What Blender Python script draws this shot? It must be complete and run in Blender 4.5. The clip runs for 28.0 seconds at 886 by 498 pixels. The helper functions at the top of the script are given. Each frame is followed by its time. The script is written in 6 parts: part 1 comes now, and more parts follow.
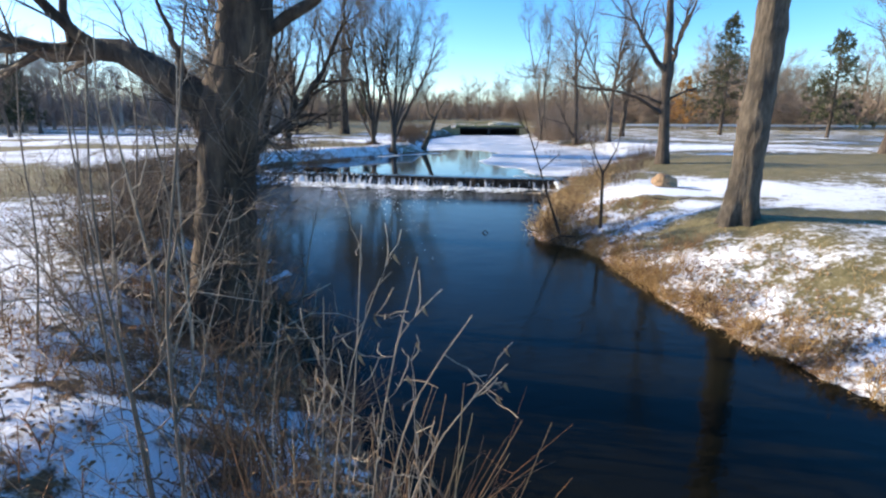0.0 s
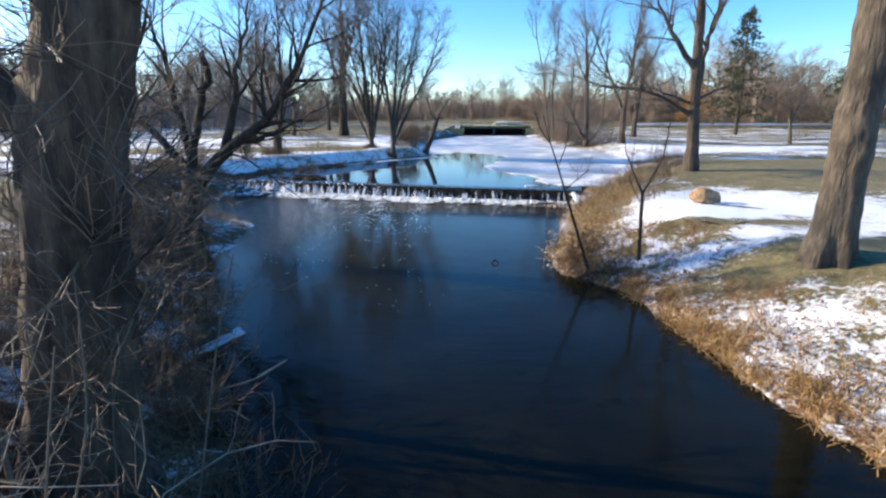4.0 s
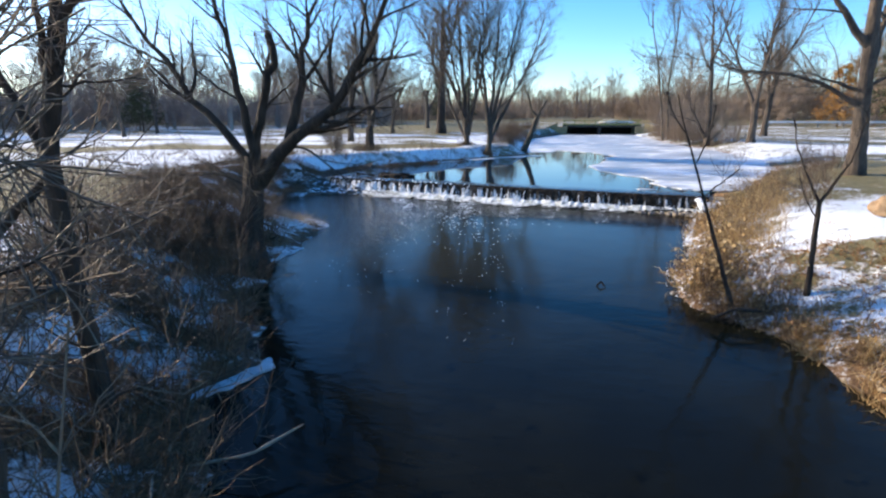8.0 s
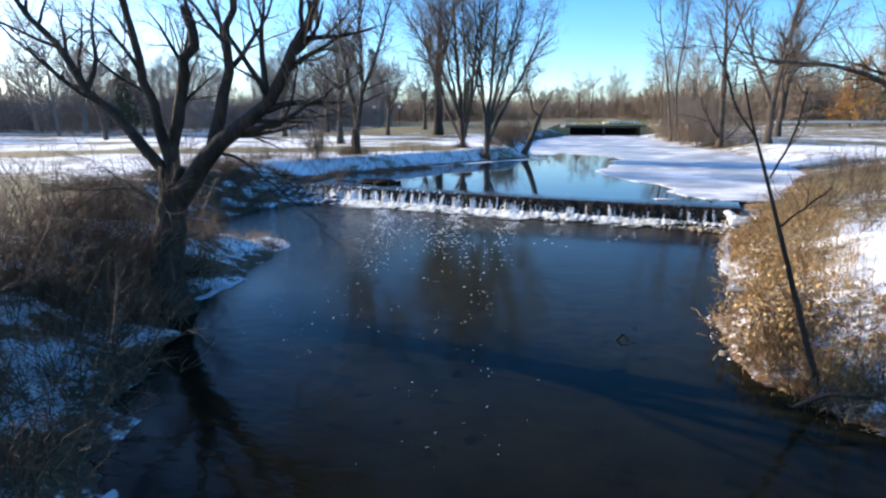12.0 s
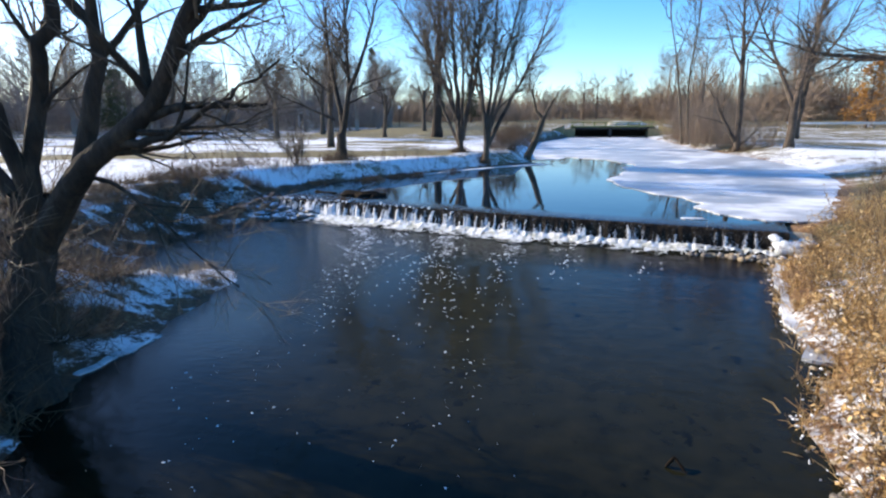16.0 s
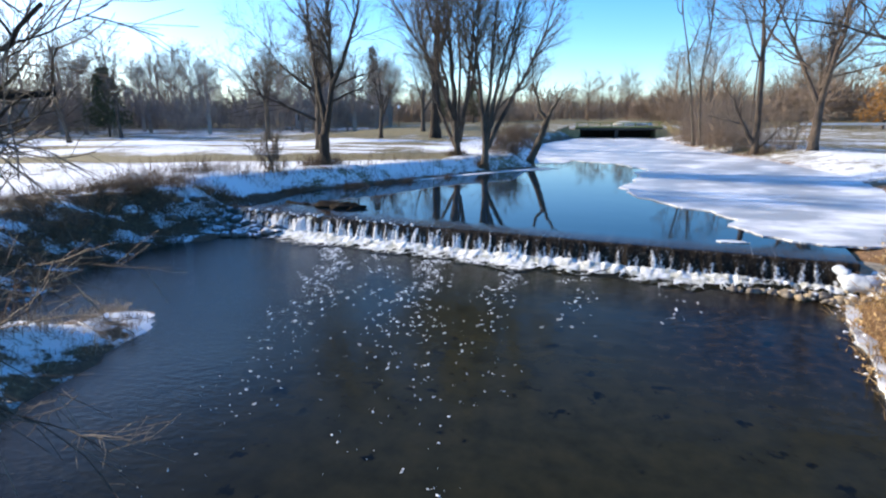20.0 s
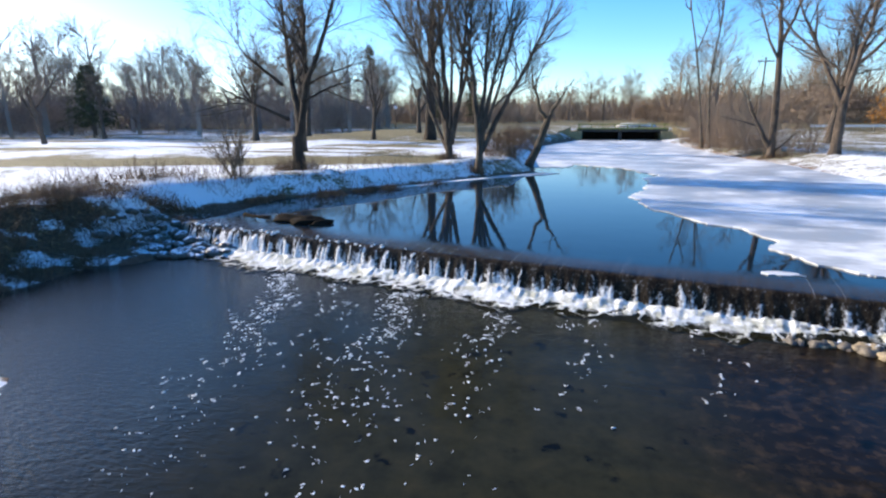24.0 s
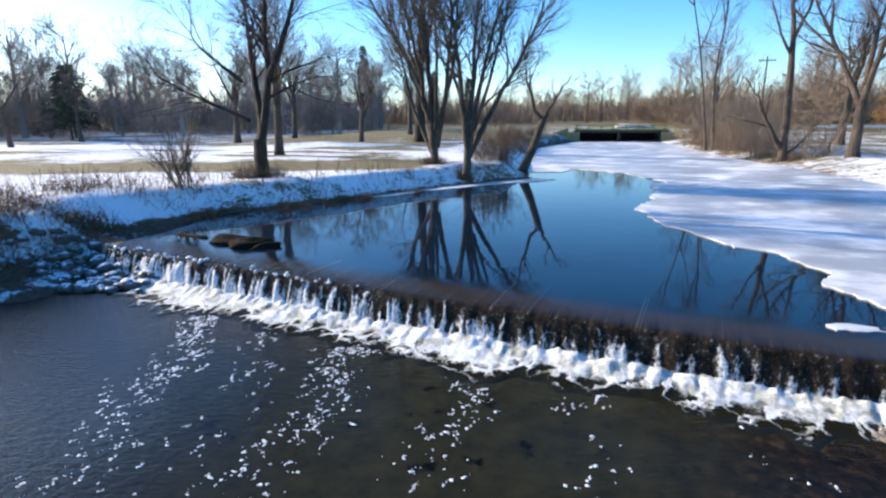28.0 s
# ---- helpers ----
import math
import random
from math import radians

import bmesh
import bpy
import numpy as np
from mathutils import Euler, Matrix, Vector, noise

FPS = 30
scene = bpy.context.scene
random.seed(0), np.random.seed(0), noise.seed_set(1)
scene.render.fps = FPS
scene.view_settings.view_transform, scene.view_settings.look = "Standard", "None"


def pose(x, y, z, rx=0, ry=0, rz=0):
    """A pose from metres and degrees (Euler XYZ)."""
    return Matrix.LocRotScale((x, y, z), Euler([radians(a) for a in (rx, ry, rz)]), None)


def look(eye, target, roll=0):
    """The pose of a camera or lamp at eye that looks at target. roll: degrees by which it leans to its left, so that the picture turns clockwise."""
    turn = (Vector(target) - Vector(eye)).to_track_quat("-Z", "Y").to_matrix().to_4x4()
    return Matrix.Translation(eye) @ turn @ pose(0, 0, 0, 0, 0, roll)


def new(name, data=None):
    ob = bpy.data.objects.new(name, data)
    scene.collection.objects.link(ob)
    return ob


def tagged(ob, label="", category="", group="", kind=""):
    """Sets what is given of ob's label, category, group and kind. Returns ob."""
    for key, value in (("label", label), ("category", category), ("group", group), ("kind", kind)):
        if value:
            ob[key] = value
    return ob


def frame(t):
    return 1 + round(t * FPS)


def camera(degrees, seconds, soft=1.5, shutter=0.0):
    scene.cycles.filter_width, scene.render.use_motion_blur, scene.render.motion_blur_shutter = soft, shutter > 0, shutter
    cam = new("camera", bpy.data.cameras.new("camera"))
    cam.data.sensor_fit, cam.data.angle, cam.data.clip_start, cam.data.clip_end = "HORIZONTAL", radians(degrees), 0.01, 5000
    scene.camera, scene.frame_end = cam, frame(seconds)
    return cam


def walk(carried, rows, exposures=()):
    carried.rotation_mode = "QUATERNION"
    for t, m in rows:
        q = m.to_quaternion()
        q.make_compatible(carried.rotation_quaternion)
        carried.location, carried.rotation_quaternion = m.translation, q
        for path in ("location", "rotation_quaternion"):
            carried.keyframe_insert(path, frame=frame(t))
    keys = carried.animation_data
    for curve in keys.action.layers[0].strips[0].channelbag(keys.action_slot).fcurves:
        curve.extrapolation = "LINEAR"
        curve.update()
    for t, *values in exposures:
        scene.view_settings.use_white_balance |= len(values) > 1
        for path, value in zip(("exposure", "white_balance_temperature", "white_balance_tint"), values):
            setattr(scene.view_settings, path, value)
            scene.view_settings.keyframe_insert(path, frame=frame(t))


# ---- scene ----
cam = camera(80.1, 28.0, 2.3)
PATH = [
    (0, (0.366, -1.033, 3.027), (0.306, 0.908, 2.548), 0.2),
    (0.5, (0.303, -0.806, 3.009), (0.244, 1.135, 2.529), 0.2),
    (1, (0.313, -0.478, 3.047), (0.248, 1.462, 2.564), 0.1),
    (1.5, (0.31, -0.165, 3.109), (0.245, 1.774, 2.624), 0.0),
    (2, (0.264, 0.061, 3.173), (0.198, 2.0, 2.687), 0.0),
    (2.5, (0.33, 0.466, 3.221), (0.262, 2.404, 2.734), 0.0),
    (3, (0.377, 0.889, 3.206), (0.303, 2.828, 2.723), -0.1),
    (3.5, (0.348, 1.239, 3.23), (0.277, 3.179, 2.747), -0.1),
    (5.5, (0.404, 2.52, 2.943), (0.291, 4.457, 2.459), 0.1),
    (6, (0.413, 2.685, 2.93), (0.296, 4.623, 2.446), 0.0),
    (6.5, (0.425, 2.891, 2.946), (0.301, 4.828, 2.462), 0.0),
    (7, (0.418, 3.133, 2.936), (-0.014, 5.025, 2.453), -0.2),
    (7.5, (0.391, 3.397, 2.938), (-0.045, 5.288, 2.454), -0.2),
    (8, (0.351, 3.704, 2.941), (-0.085, 5.595, 2.458), -0.2),
    (8.5, (0.333, 4.002, 2.928), (-0.102, 5.894, 2.445), -0.3),
    (9, (0.341, 4.336, 2.918), (-0.094, 6.227, 2.436), -0.2),
    (9.5, (0.324, 4.637, 2.917), (-0.113, 6.528, 2.435), -0.3),
    (10, (0.31, 4.92, 2.916), (-0.129, 6.811, 2.435), -0.4),
    (10.5, (0.301, 5.259, 2.908), (-0.141, 7.15, 2.429), -0.4),
    (11, (0.277, 5.597, 2.903), (-0.164, 7.488, 2.423), -0.3),
    (11.5, (0.271, 5.904, 2.883), (-0.17, 7.795, 2.405), -0.3),
    (12, (0.254, 6.215, 2.884), (-0.191, 8.105, 2.406), -0.4),
    (12.5, (0.229, 6.54, 2.865), (-0.216, 8.431, 2.387), -0.3),
    (14.5, (0.131, 7.774, 2.774), (-0.321, 9.665, 2.302), -0.3),
    (15, (0.075, 8.148, 2.802), (-0.378, 10.039, 2.331), -0.3),
    (15.5, (0.103, 8.402, 2.977), (-0.352, 10.29, 2.499), -0.3),
    (16, (0.069, 8.726, 2.977), (-0.388, 10.614, 2.5), -0.4),
    (16.5, (0.049, 9.073, 2.97), (-0.411, 10.96, 2.494), -0.5),
    (17, (0.019, 9.396, 2.976), (-0.444, 11.283, 2.501), -0.4),
    (17.5, (-0.027, 9.698, 2.966), (-0.49, 11.585, 2.491), -0.4),
    (18, (-0.054, 10.013, 2.978), (-0.519, 11.899, 2.504), -0.5),
    (18.5, (-0.085, 10.302, 2.984), (-0.55, 12.188, 2.51), -0.4),
    (19, (-0.108, 10.563, 2.974), (-0.574, 12.449, 2.5), -0.3),
    (19.5, (-0.12, 10.858, 2.984), (-0.585, 12.745, 2.509), -0.3),
    (20, (-0.098, 11.16, 2.986), (-0.566, 13.045, 2.509), -0.3),
    (20.5, (-0.114, 11.445, 2.984), (-0.583, 13.33, 2.509), -0.2),
    (21, (-0.122, 11.734, 2.981), (-0.591, 13.619, 2.508), -0.2),
    (21.5, (-0.122, 12.032, 2.972), (-0.591, 13.917, 2.498), -0.2),
    (23.5, (-0.155, 13.212, 2.947), (-0.627, 15.098, 2.475), -0.2),
    (24, (-0.183, 13.532, 2.931), (-0.655, 15.417, 2.459), -0.2),
    (24.5, (-0.197, 13.83, 2.933), (-0.667, 15.716, 2.461), -0.2),
    (25, (-0.195, 14.109, 2.935), (-0.662, 15.995, 2.462), -0.2),
    (25.5, (-0.2, 14.419, 2.941), (-0.669, 16.305, 2.469), -0.2),
    (26, (-0.209, 14.718, 2.929), (-0.678, 16.604, 2.458), -0.2),
    (26.5, (-0.229, 14.989, 2.921), (-0.696, 16.875, 2.45), -0.3),
    (27, (-0.222, 15.28, 2.921), (-0.687, 17.168, 2.451), -0.2),
    (27.5, (-0.212, 15.584, 2.922), (-0.677, 17.472, 2.454), -0.3),
    (28, (-0.219, 15.852, 2.924), (-0.683, 17.74, 2.456), -0.3),
]
walk(cam, [(t, look(eye, target, roll)) for t, eye, target, roll in PATH], [(0, 0.78, 7050, 10), (28, 0.78, 7050, 10)])

# ---- light ----
SUN_AZ = radians(78)      # to the left of +y
SUN_EL = radians(22)
sun_from = Vector((-math.sin(SUN_AZ) * math.cos(SUN_EL), math.cos(SUN_AZ) * math.cos(SUN_EL), math.sin(SUN_EL)))
world = bpy.data.worlds.new("winter_sky")
scene.world = world
world.use_nodes = True
wn = world.node_tree.nodes
sky = wn.new("ShaderNodeTexSky")
sky.sky_type, sky.sun_disc = "NISHITA", False
sky.sun_elevation, sky.sun_rotation = SUN_EL, -SUN_AZ
sky.air_density, sky.dust_density, sky.ozone_density = 1.0, 1.45, 4.0
sky.altitude = 1200
wn["Background"].inputs["Strength"].default_value = 0.125
tone = wn.new("ShaderNodeHueSaturation")
tone.inputs["Hue"].default_value, tone.inputs["Saturation"].default_value, tone.inputs["Value"].default_value = 0.505, 1.3, 1.62
world.node_tree.links.new(sky.outputs[0], tone.inputs["Color"])
world.node_tree.links.new(tone.outputs[0], wn["Background"].inputs["Color"])
lamp = bpy.data.lights.new("sun", "SUN")
lamp.energy, lamp.angle, lamp.color = 5.0, radians(0.6), (1.0, 0.9, 0.76)
sun = new("sun", lamp)
sun.matrix_basis = look(sun_from * 60, (0, 0, 0))


# ---- materials ----
def mat(name, rough=0.8, metal=0.0, ior=1.45):
    m = bpy.data.materials.new(name)
    m.use_nodes = True
    nt = m.node_tree
    p = nt.nodes["Principled BSDF"]
    p.inputs["Roughness"].default_value = rough
    p.inputs["Metallic"].default_value = metal
    p.inputs["IOR"].default_value = ior
    return m, nt, p


def node(nt, kind, **inputs):
    n = nt.nodes.new(kind)
    for key, value in inputs.items():
        n.inputs[key.replace("_", " ")].default_value = value
    return n


def coords(nt, scale=(1, 1, 1), geo=False):
    c = nt.nodes.new("ShaderNodeNewGeometry" if geo else "ShaderNodeTexCoord")
    mp = nt.nodes.new("ShaderNodeMapping")
    mp.inputs["Scale"].default_value = scale
    nt.links.new(c.outputs["Position" if geo else "Object"], mp.inputs["Vector"])
    return mp.outputs[0]


def fbm(nt, vec, scale, detail=5.0, rough=0.6, out="Fac"):
    n = node(nt, "ShaderNodeTexNoise", Scale=scale, Detail=detail, Roughness=rough)
    nt.links.new(vec, n.inputs["Vector"])
    return n.outputs[out]


def ramp(nt, fac, *stops):
    r = nt.nodes.new("ShaderNodeValToRGB")
    e = r.color_ramp.elements
    while len(e) < len(stops):
        e.new(0.5)
    for el, (pos, col) in zip(e, stops):
        el.position, el.color = pos, (*col, 1) if len(col) == 3 else col
    nt.links.new(fac, r.inputs[0])
    return r.outputs[0]


def mix(nt, fac, a, b):
    m = nt.nodes.new("ShaderNodeMix")
    m.data_type = "RGBA"
    for sock, value in ((m.inputs[0], fac), (m.inputs[6], a), (m.inputs[7], b)):
        if isinstance(value, (tuple, float, int)):
            sock.default_value = (*value, 1) if isinstance(value, tuple) else value
        else:
            nt.links.new(value, sock)
    return m.outputs[2]


def maths(nt, op, a, b=0.0, c=0.0):
    m = nt.nodes.new("ShaderNodeMath")
    m.operation = op
    for sock, value in zip(m.inputs, (a, b, c)):
        if isinstance(value, (float, int)):
            sock.default_value = value
        else:
            nt.links.new(value, sock)
    return m.outputs[0]


def step(nt, v, lo, hi):
    m = nt.nodes.new("ShaderNodeMapRange")
    m.interpolation_type = "SMOOTHSTEP"
    m.inputs["From Min"].default_value, m.inputs["From Max"].default_value = lo, hi
    nt.links.new(v, m.inputs["Value"])
    return m.outputs[0]


def attr(nt, name):
    a = nt.nodes.new("ShaderNodeAttribute")
    a.attribute_name = name
    return a.outputs["Fac"]


def bump(nt, p, height, strength, distance):
    b = node(nt, "ShaderNodeBump", Strength=strength, Distance=distance)
    nt.links.new(height, b.inputs["Height"])
    nt.links.new(b.outputs[0], p.inputs["Normal"])
    return b


def bark(name, dark, light, scale=14.0):
    m, nt, p = mat(name, 0.9)
    v = coords(nt, (1, 1, 0.22))
    a = fbm(nt, v, scale, 6, 0.65)
    b = fbm(nt, coords(nt), 1.3, 3)
    col = ramp(nt, a, (0.3, dark), (0.55, tuple((x + y) / 2 for x, y in zip(dark, light))), (0.75, light))
    col = mix(nt, step(nt, b, 0.45, 0.75), col, tuple(x * 0.6 for x in dark))
    nt.links.new(col, p.inputs["Base Color"])
    ridge = fbm(nt, coords(nt, (1, 1, 0.12)), scale * 0.55, 4, 0.7)
    bump(nt, p, maths(nt, "ADD", a, maths(nt, "MULTIPLY", ridge, 1.6)), 1.0, 0.05)
    return m


def stems(name, *colours):
    m, nt, p = mat(name, 0.75)
    g = nt.nodes.new("ShaderNodeNewGeometry")
    n = len(colours)
    col = ramp(nt, g.outputs["Random Per Island"], *((i / max(1, n - 1), c) for i, c in enumerate(colours)))
    spot = fbm(nt, coords(nt), 9.0, 3)
    nt.links.new(mix(nt, step(nt, spot, 0.5, 0.8), col, tuple(x * 0.55 for x in colours[0])), p.inputs["Base Color"])
    return m


BARK_GREY = bark("bark_grey", (0.045, 0.034, 0.027), (0.17, 0.125, 0.09))
BARK_DARK = bark("bark_dark", (0.02, 0.014, 0.01), (0.09, 0.06, 0.038))
BARK_PALE = bark("bark_pale", (0.055, 0.043, 0.032), (0.2, 0.16, 0.115), 18)
BARK_BROWN = bark("bark_brown", (0.02, 0.014, 0.01), (0.17, 0.115, 0.072), 9)
TWIG = stems("twig", (0.07, 0.052, 0.04), (0.15, 0.108, 0.075), (0.24, 0.175, 0.12))
TWIG_PALE = stems("twig_pale", (0.16, 0.115, 0.075), (0.3, 0.23, 0.16), (0.42, 0.34, 0.25))
BRUSH = stems("brush", (0.052, 0.029, 0.017), (0.12, 0.07, 0.038), (0.25, 0.16, 0.092))
RED_BRUSH = stems("red_brush", (0.2, 0.08, 0.03), (0.36, 0.18, 0.075), (0.52, 0.33, 0.16))
DRY_GRASS = stems("dry_grass", (0.22, 0.12, 0.045), (0.45, 0.28, 0.11), (0.64, 0.45, 0.22))
LEAF = stems("dead_leaf", (0.16, 0.075, 0.03), (0.29, 0.15, 0.06), (0.38, 0.22, 0.1))
NEEDLE = stems("needles", (0.03, 0.035, 0.015), (0.06, 0.07, 0.028), (0.11, 0.11, 0.045))
WOODS = stems("far_twigs", (0.15, 0.11, 0.08), (0.25, 0.18, 0.125), (0.36, 0.26, 0.18))
# far_twigs made paler and greyer: haze and glare over the field woods, in colour
HAZED_WOODS = stems("hazed_far_twigs", (0.16, 0.135, 0.12), (0.26, 0.215, 0.185), (0.35, 0.29, 0.25))


def ground_material():
    m, nt, p = mat("snowy_ground", 0.85)
    v = coords(nt)
    big, mid, fine = fbm(nt, v, 0.35, 4), fbm(nt, v, 1.7, 5, 0.65), fbm(nt, v, 11.0, 6, 0.7)
    grain = fbm(nt, v, 60.0, 4, 0.7)
    grass = ramp(nt, mid, (0.3, (0.075, 0.07, 0.025)), (0.5, (0.15, 0.12, 0.05)), (0.7, (0.24, 0.18, 0.085)))
    grass = mix(nt, step(nt, fine, 0.4, 0.68), grass, (0.25, 0.205, 0.095))
    dark = ramp(nt, fine, (0.3, (0.042, 0.022, 0.013)), (0.55, (0.125, 0.06, 0.032)), (0.75, (0.24, 0.128, 0.066)))
    bank = ramp(nt, fine, (0.3, (0.055, 0.03, 0.015)), (0.5, (0.19, 0.1, 0.042)), (0.72, (0.4, 0.25, 0.11)))
    soil = mix(nt, attr(nt, "mud"), mix(nt, attr(nt, "bank"), grass, bank), dark)
    lie = maths(nt, "ADD", maths(nt, "MULTIPLY", big, 0.25), maths(nt, "ADD", maths(nt, "MULTIPLY", mid, 0.35), maths(nt, "MULTIPLY", fine, 0.4)))
    lie = maths(nt, "ADD", lie, maths(nt, "MULTIPLY", maths(nt, "SUBTRACT", attr(nt, "snow"), 0.5), 0.5))
    snow = step(nt, lie, 0.47, 0.56)
    white = mix(nt, grain, (0.78, 0.8, 0.83), (0.9, 0.91, 0.92))
    nt.links.new(mix(nt, snow, soil, white), p.inputs["Base Color"])
    h = maths(nt, "ADD", maths(nt, "MULTIPLY", snow, 0.6), maths(nt, "ADD", maths(nt, "MULTIPLY", fine, 0.8), maths(nt, "MULTIPLY", grain, 0.35)))
    bump(nt, p, h, 0.7, 0.05)
    return m


def water_material(name, deep, ripple, scale, rough, shoal=False, gloss=0.5):
    m, nt, p = mat(name, rough, 0.0, 1.333)
    p.inputs["Specular IOR Level"].default_value = gloss
    v = coords(nt, (1, 1, 1))
    murk = fbm(nt, v, 0.45, 4)
    blot = fbm(nt, v, 2.6, 3)
    col = mix(nt, step(nt, murk, 0.4, 0.7), deep, tuple(x * 1.7 for x in deep))
    w = fbm(nt, coords(nt, (1.0, 1.6, 1)), scale, 3, 0.5)
    w2 = fbm(nt, coords(nt, (1.0, 1.4, 1)), 0.9, 2, 0.5)
    height = maths(nt, "ADD", w, maths(nt, "MULTIPLY", w2, 1.5))
    if shoal:
        sep = nt.nodes.new("ShaderNodeSeparateXYZ")
        nt.links.new(v, sep.inputs[0])
        near = maths(nt, "MULTIPLY", step(nt, sep.outputs[1], 8.0, 18.5), step(nt, sep.outputs[0], -6.5, -1.5))
        bed = ramp(nt, fbm(nt, v, 3.2, 5, 0.65), (0.3, (0.013, 0.0125, 0.006)), (0.5, (0.022, 0.021, 0.01)), (0.75, (0.034, 0.029, 0.013)))
        rocky = ramp(nt, fbm(nt, v, 5.5, 5, 0.7), (0.38, (0.005, 0.0036, 0.002)), (0.52, (0.014, 0.0095, 0.005)), (0.62, (0.035, 0.022, 0.011)), (0.74, (0.075, 0.047, 0.021)))
        bed = mix(nt, maths(nt, "MULTIPLY", step(nt, sep.outputs[0], 0.2, 2.2), step(nt, sep.outputs[1], 16.0, 18.5)), bed, rocky)
        col = mix(nt, near, col, bed)
        # a light breeze roughens the reach below the icy end of the weir
        breeze = maths(nt, "MULTIPLY", step(nt, sep.outputs[1], 12.0, 18.0), maths(nt, "SUBTRACT", 1.0, step(nt, sep.outputs[0], -5.0, -2.2)))
        churn = maths(nt, "MAXIMUM", breeze, maths(nt, "MULTIPLY", step(nt, sep.outputs[1], 18.5, 21.0), 0.7))
        chop = fbm(nt, coords(nt, (1.0, 2.2, 1)), 7.0, 4, 0.6)
        height = maths(nt, "ADD", height, maths(nt, "MULTIPLY", maths(nt, "MULTIPLY", chop, 6.0), churn))
        nt.links.new(maths(nt, "ADD", gloss, maths(nt, "MULTIPLY", breeze, 0.2)), p.inputs["Specular IOR Level"])
    col = mix(nt, step(nt, blot, 0.6, 0.72), col, tuple(x * 0.6 for x in deep))
    nt.links.new(col, p.inputs["Base Color"])
    bump(nt, p, height, ripple, 0.02)
    return m


GROUND = ground_material()
WATER_LOW = water_material("pool_water", (0.0055, 0.0055, 0.003), 0.2, 4.0, 0.1, True, 0.17)
# blue of the reflected sky is partly put into this base colour
WATER_UP = water_material("still_water", (0.004, 0.011, 0.02), 0.06, 2.2, 0.015, False, 0.3)


def plain(name, a, b, scale, rough=0.8, strength=0.4, dist=0.02):
    m, nt, p = mat(name, rough)
    f = fbm(nt, coords(nt), scale, 6, 0.65)
    nt.links.new(ramp(nt, f, (0.32, a), (0.68, b)), p.inputs["Base Color"])
    bump(nt, p, fbm(nt, coords(nt), scale * 3.5, 5, 0.7), strength, dist)
    return m


def ice_material():
    m, nt, p = mat("snowy_ice", 0.6)
    v = coords(nt)
    a, b = fbm(nt, v, 0.5, 5, 0.6), fbm(nt, coords(nt, (0.5, 1.6, 1)), 1.2, 6, 0.7)
    s = step(nt, maths(nt, "ADD", maths(nt, "MULTIPLY", a, 0.6), maths(nt, "MULTIPLY", b, 0.4)), 0.43, 0.62)
    nt.links.new(mix(nt, s, (0.36, 0.375, 0.39), (0.84, 0.85, 0.86)), p.inputs["Base Color"])
    r = maths(nt, "ADD", 0.35, maths(nt, "MULTIPLY", s, 0.4))
    nt.links.new(r, p.inputs["Roughness"])
    bump(nt, p, b, 0.35, 0.03)
    return m


ICE = ice_material()
STONE = plain("wet_stone", (0.07, 0.06, 0.05), (0.26, 0.22, 0.17), 6, 0.5)
STONE_TAN = plain("tan_stone", (0.2, 0.15, 0.09), (0.45, 0.36, 0.24), 5, 0.7)
BOULDER = plain("boulder_stone", (0.2, 0.12, 0.065), (0.43, 0.29, 0.17), 4, 0.85, 0.6, 0.05)
CONCRETE = plain("old_concrete", (0.16, 0.14, 0.1), (0.36, 0.32, 0.25), 2.5, 0.85)
DARKWALL = plain("dark_wall", (0.02, 0.02, 0.02), (0.06, 0.055, 0.05), 3, 0.8)
WHITE = plain("snow_cap", (0.8, 0.82, 0.85), (0.9, 0.91, 0.93), 6, 0.6, 0.4, 0.03)
FOAM = plain("foam_white", (0.7, 0.72, 0.72), (0.92, 0.93, 0.93), 25, 0.5, 0.6, 0.02)


# ---- mesh helpers ----
def quads(name, verts, faces, material, smooth=True):
    verts, faces = np.asarray(verts, np.float32), np.asarray(faces, np.int32)
    me = bpy.data.meshes.new(name)
    me.vertices.add(len(verts))
    me.vertices.foreach_set("co", verts.ravel())
    k = faces.shape[1]
    me.loops.add(faces.size)
    me.loops.foreach_set("vertex_index", faces.ravel())
    me.polygons.add(len(faces))
    me.polygons.foreach_set("loop_start", np.arange(0, faces.size, k, dtype=np.int32))
    me.polygons.foreach_set("use_smooth", np.full(len(faces), smooth))
    me.update(calc_edges=True)
    me.materials.append(material)
    return me


def sub(name, me, parent, label="", kind=""):
    ob = new(name, me)
    ob.parent = parent
    return tagged(ob, label, "", "", kind)


def part(name, bm, material, parent, label=""):
    me = bpy.data.meshes.new(name)
    bm.to_mesh(me)
    bm.free()
    me.materials.append(material)
    return sub(name, me, parent, label)


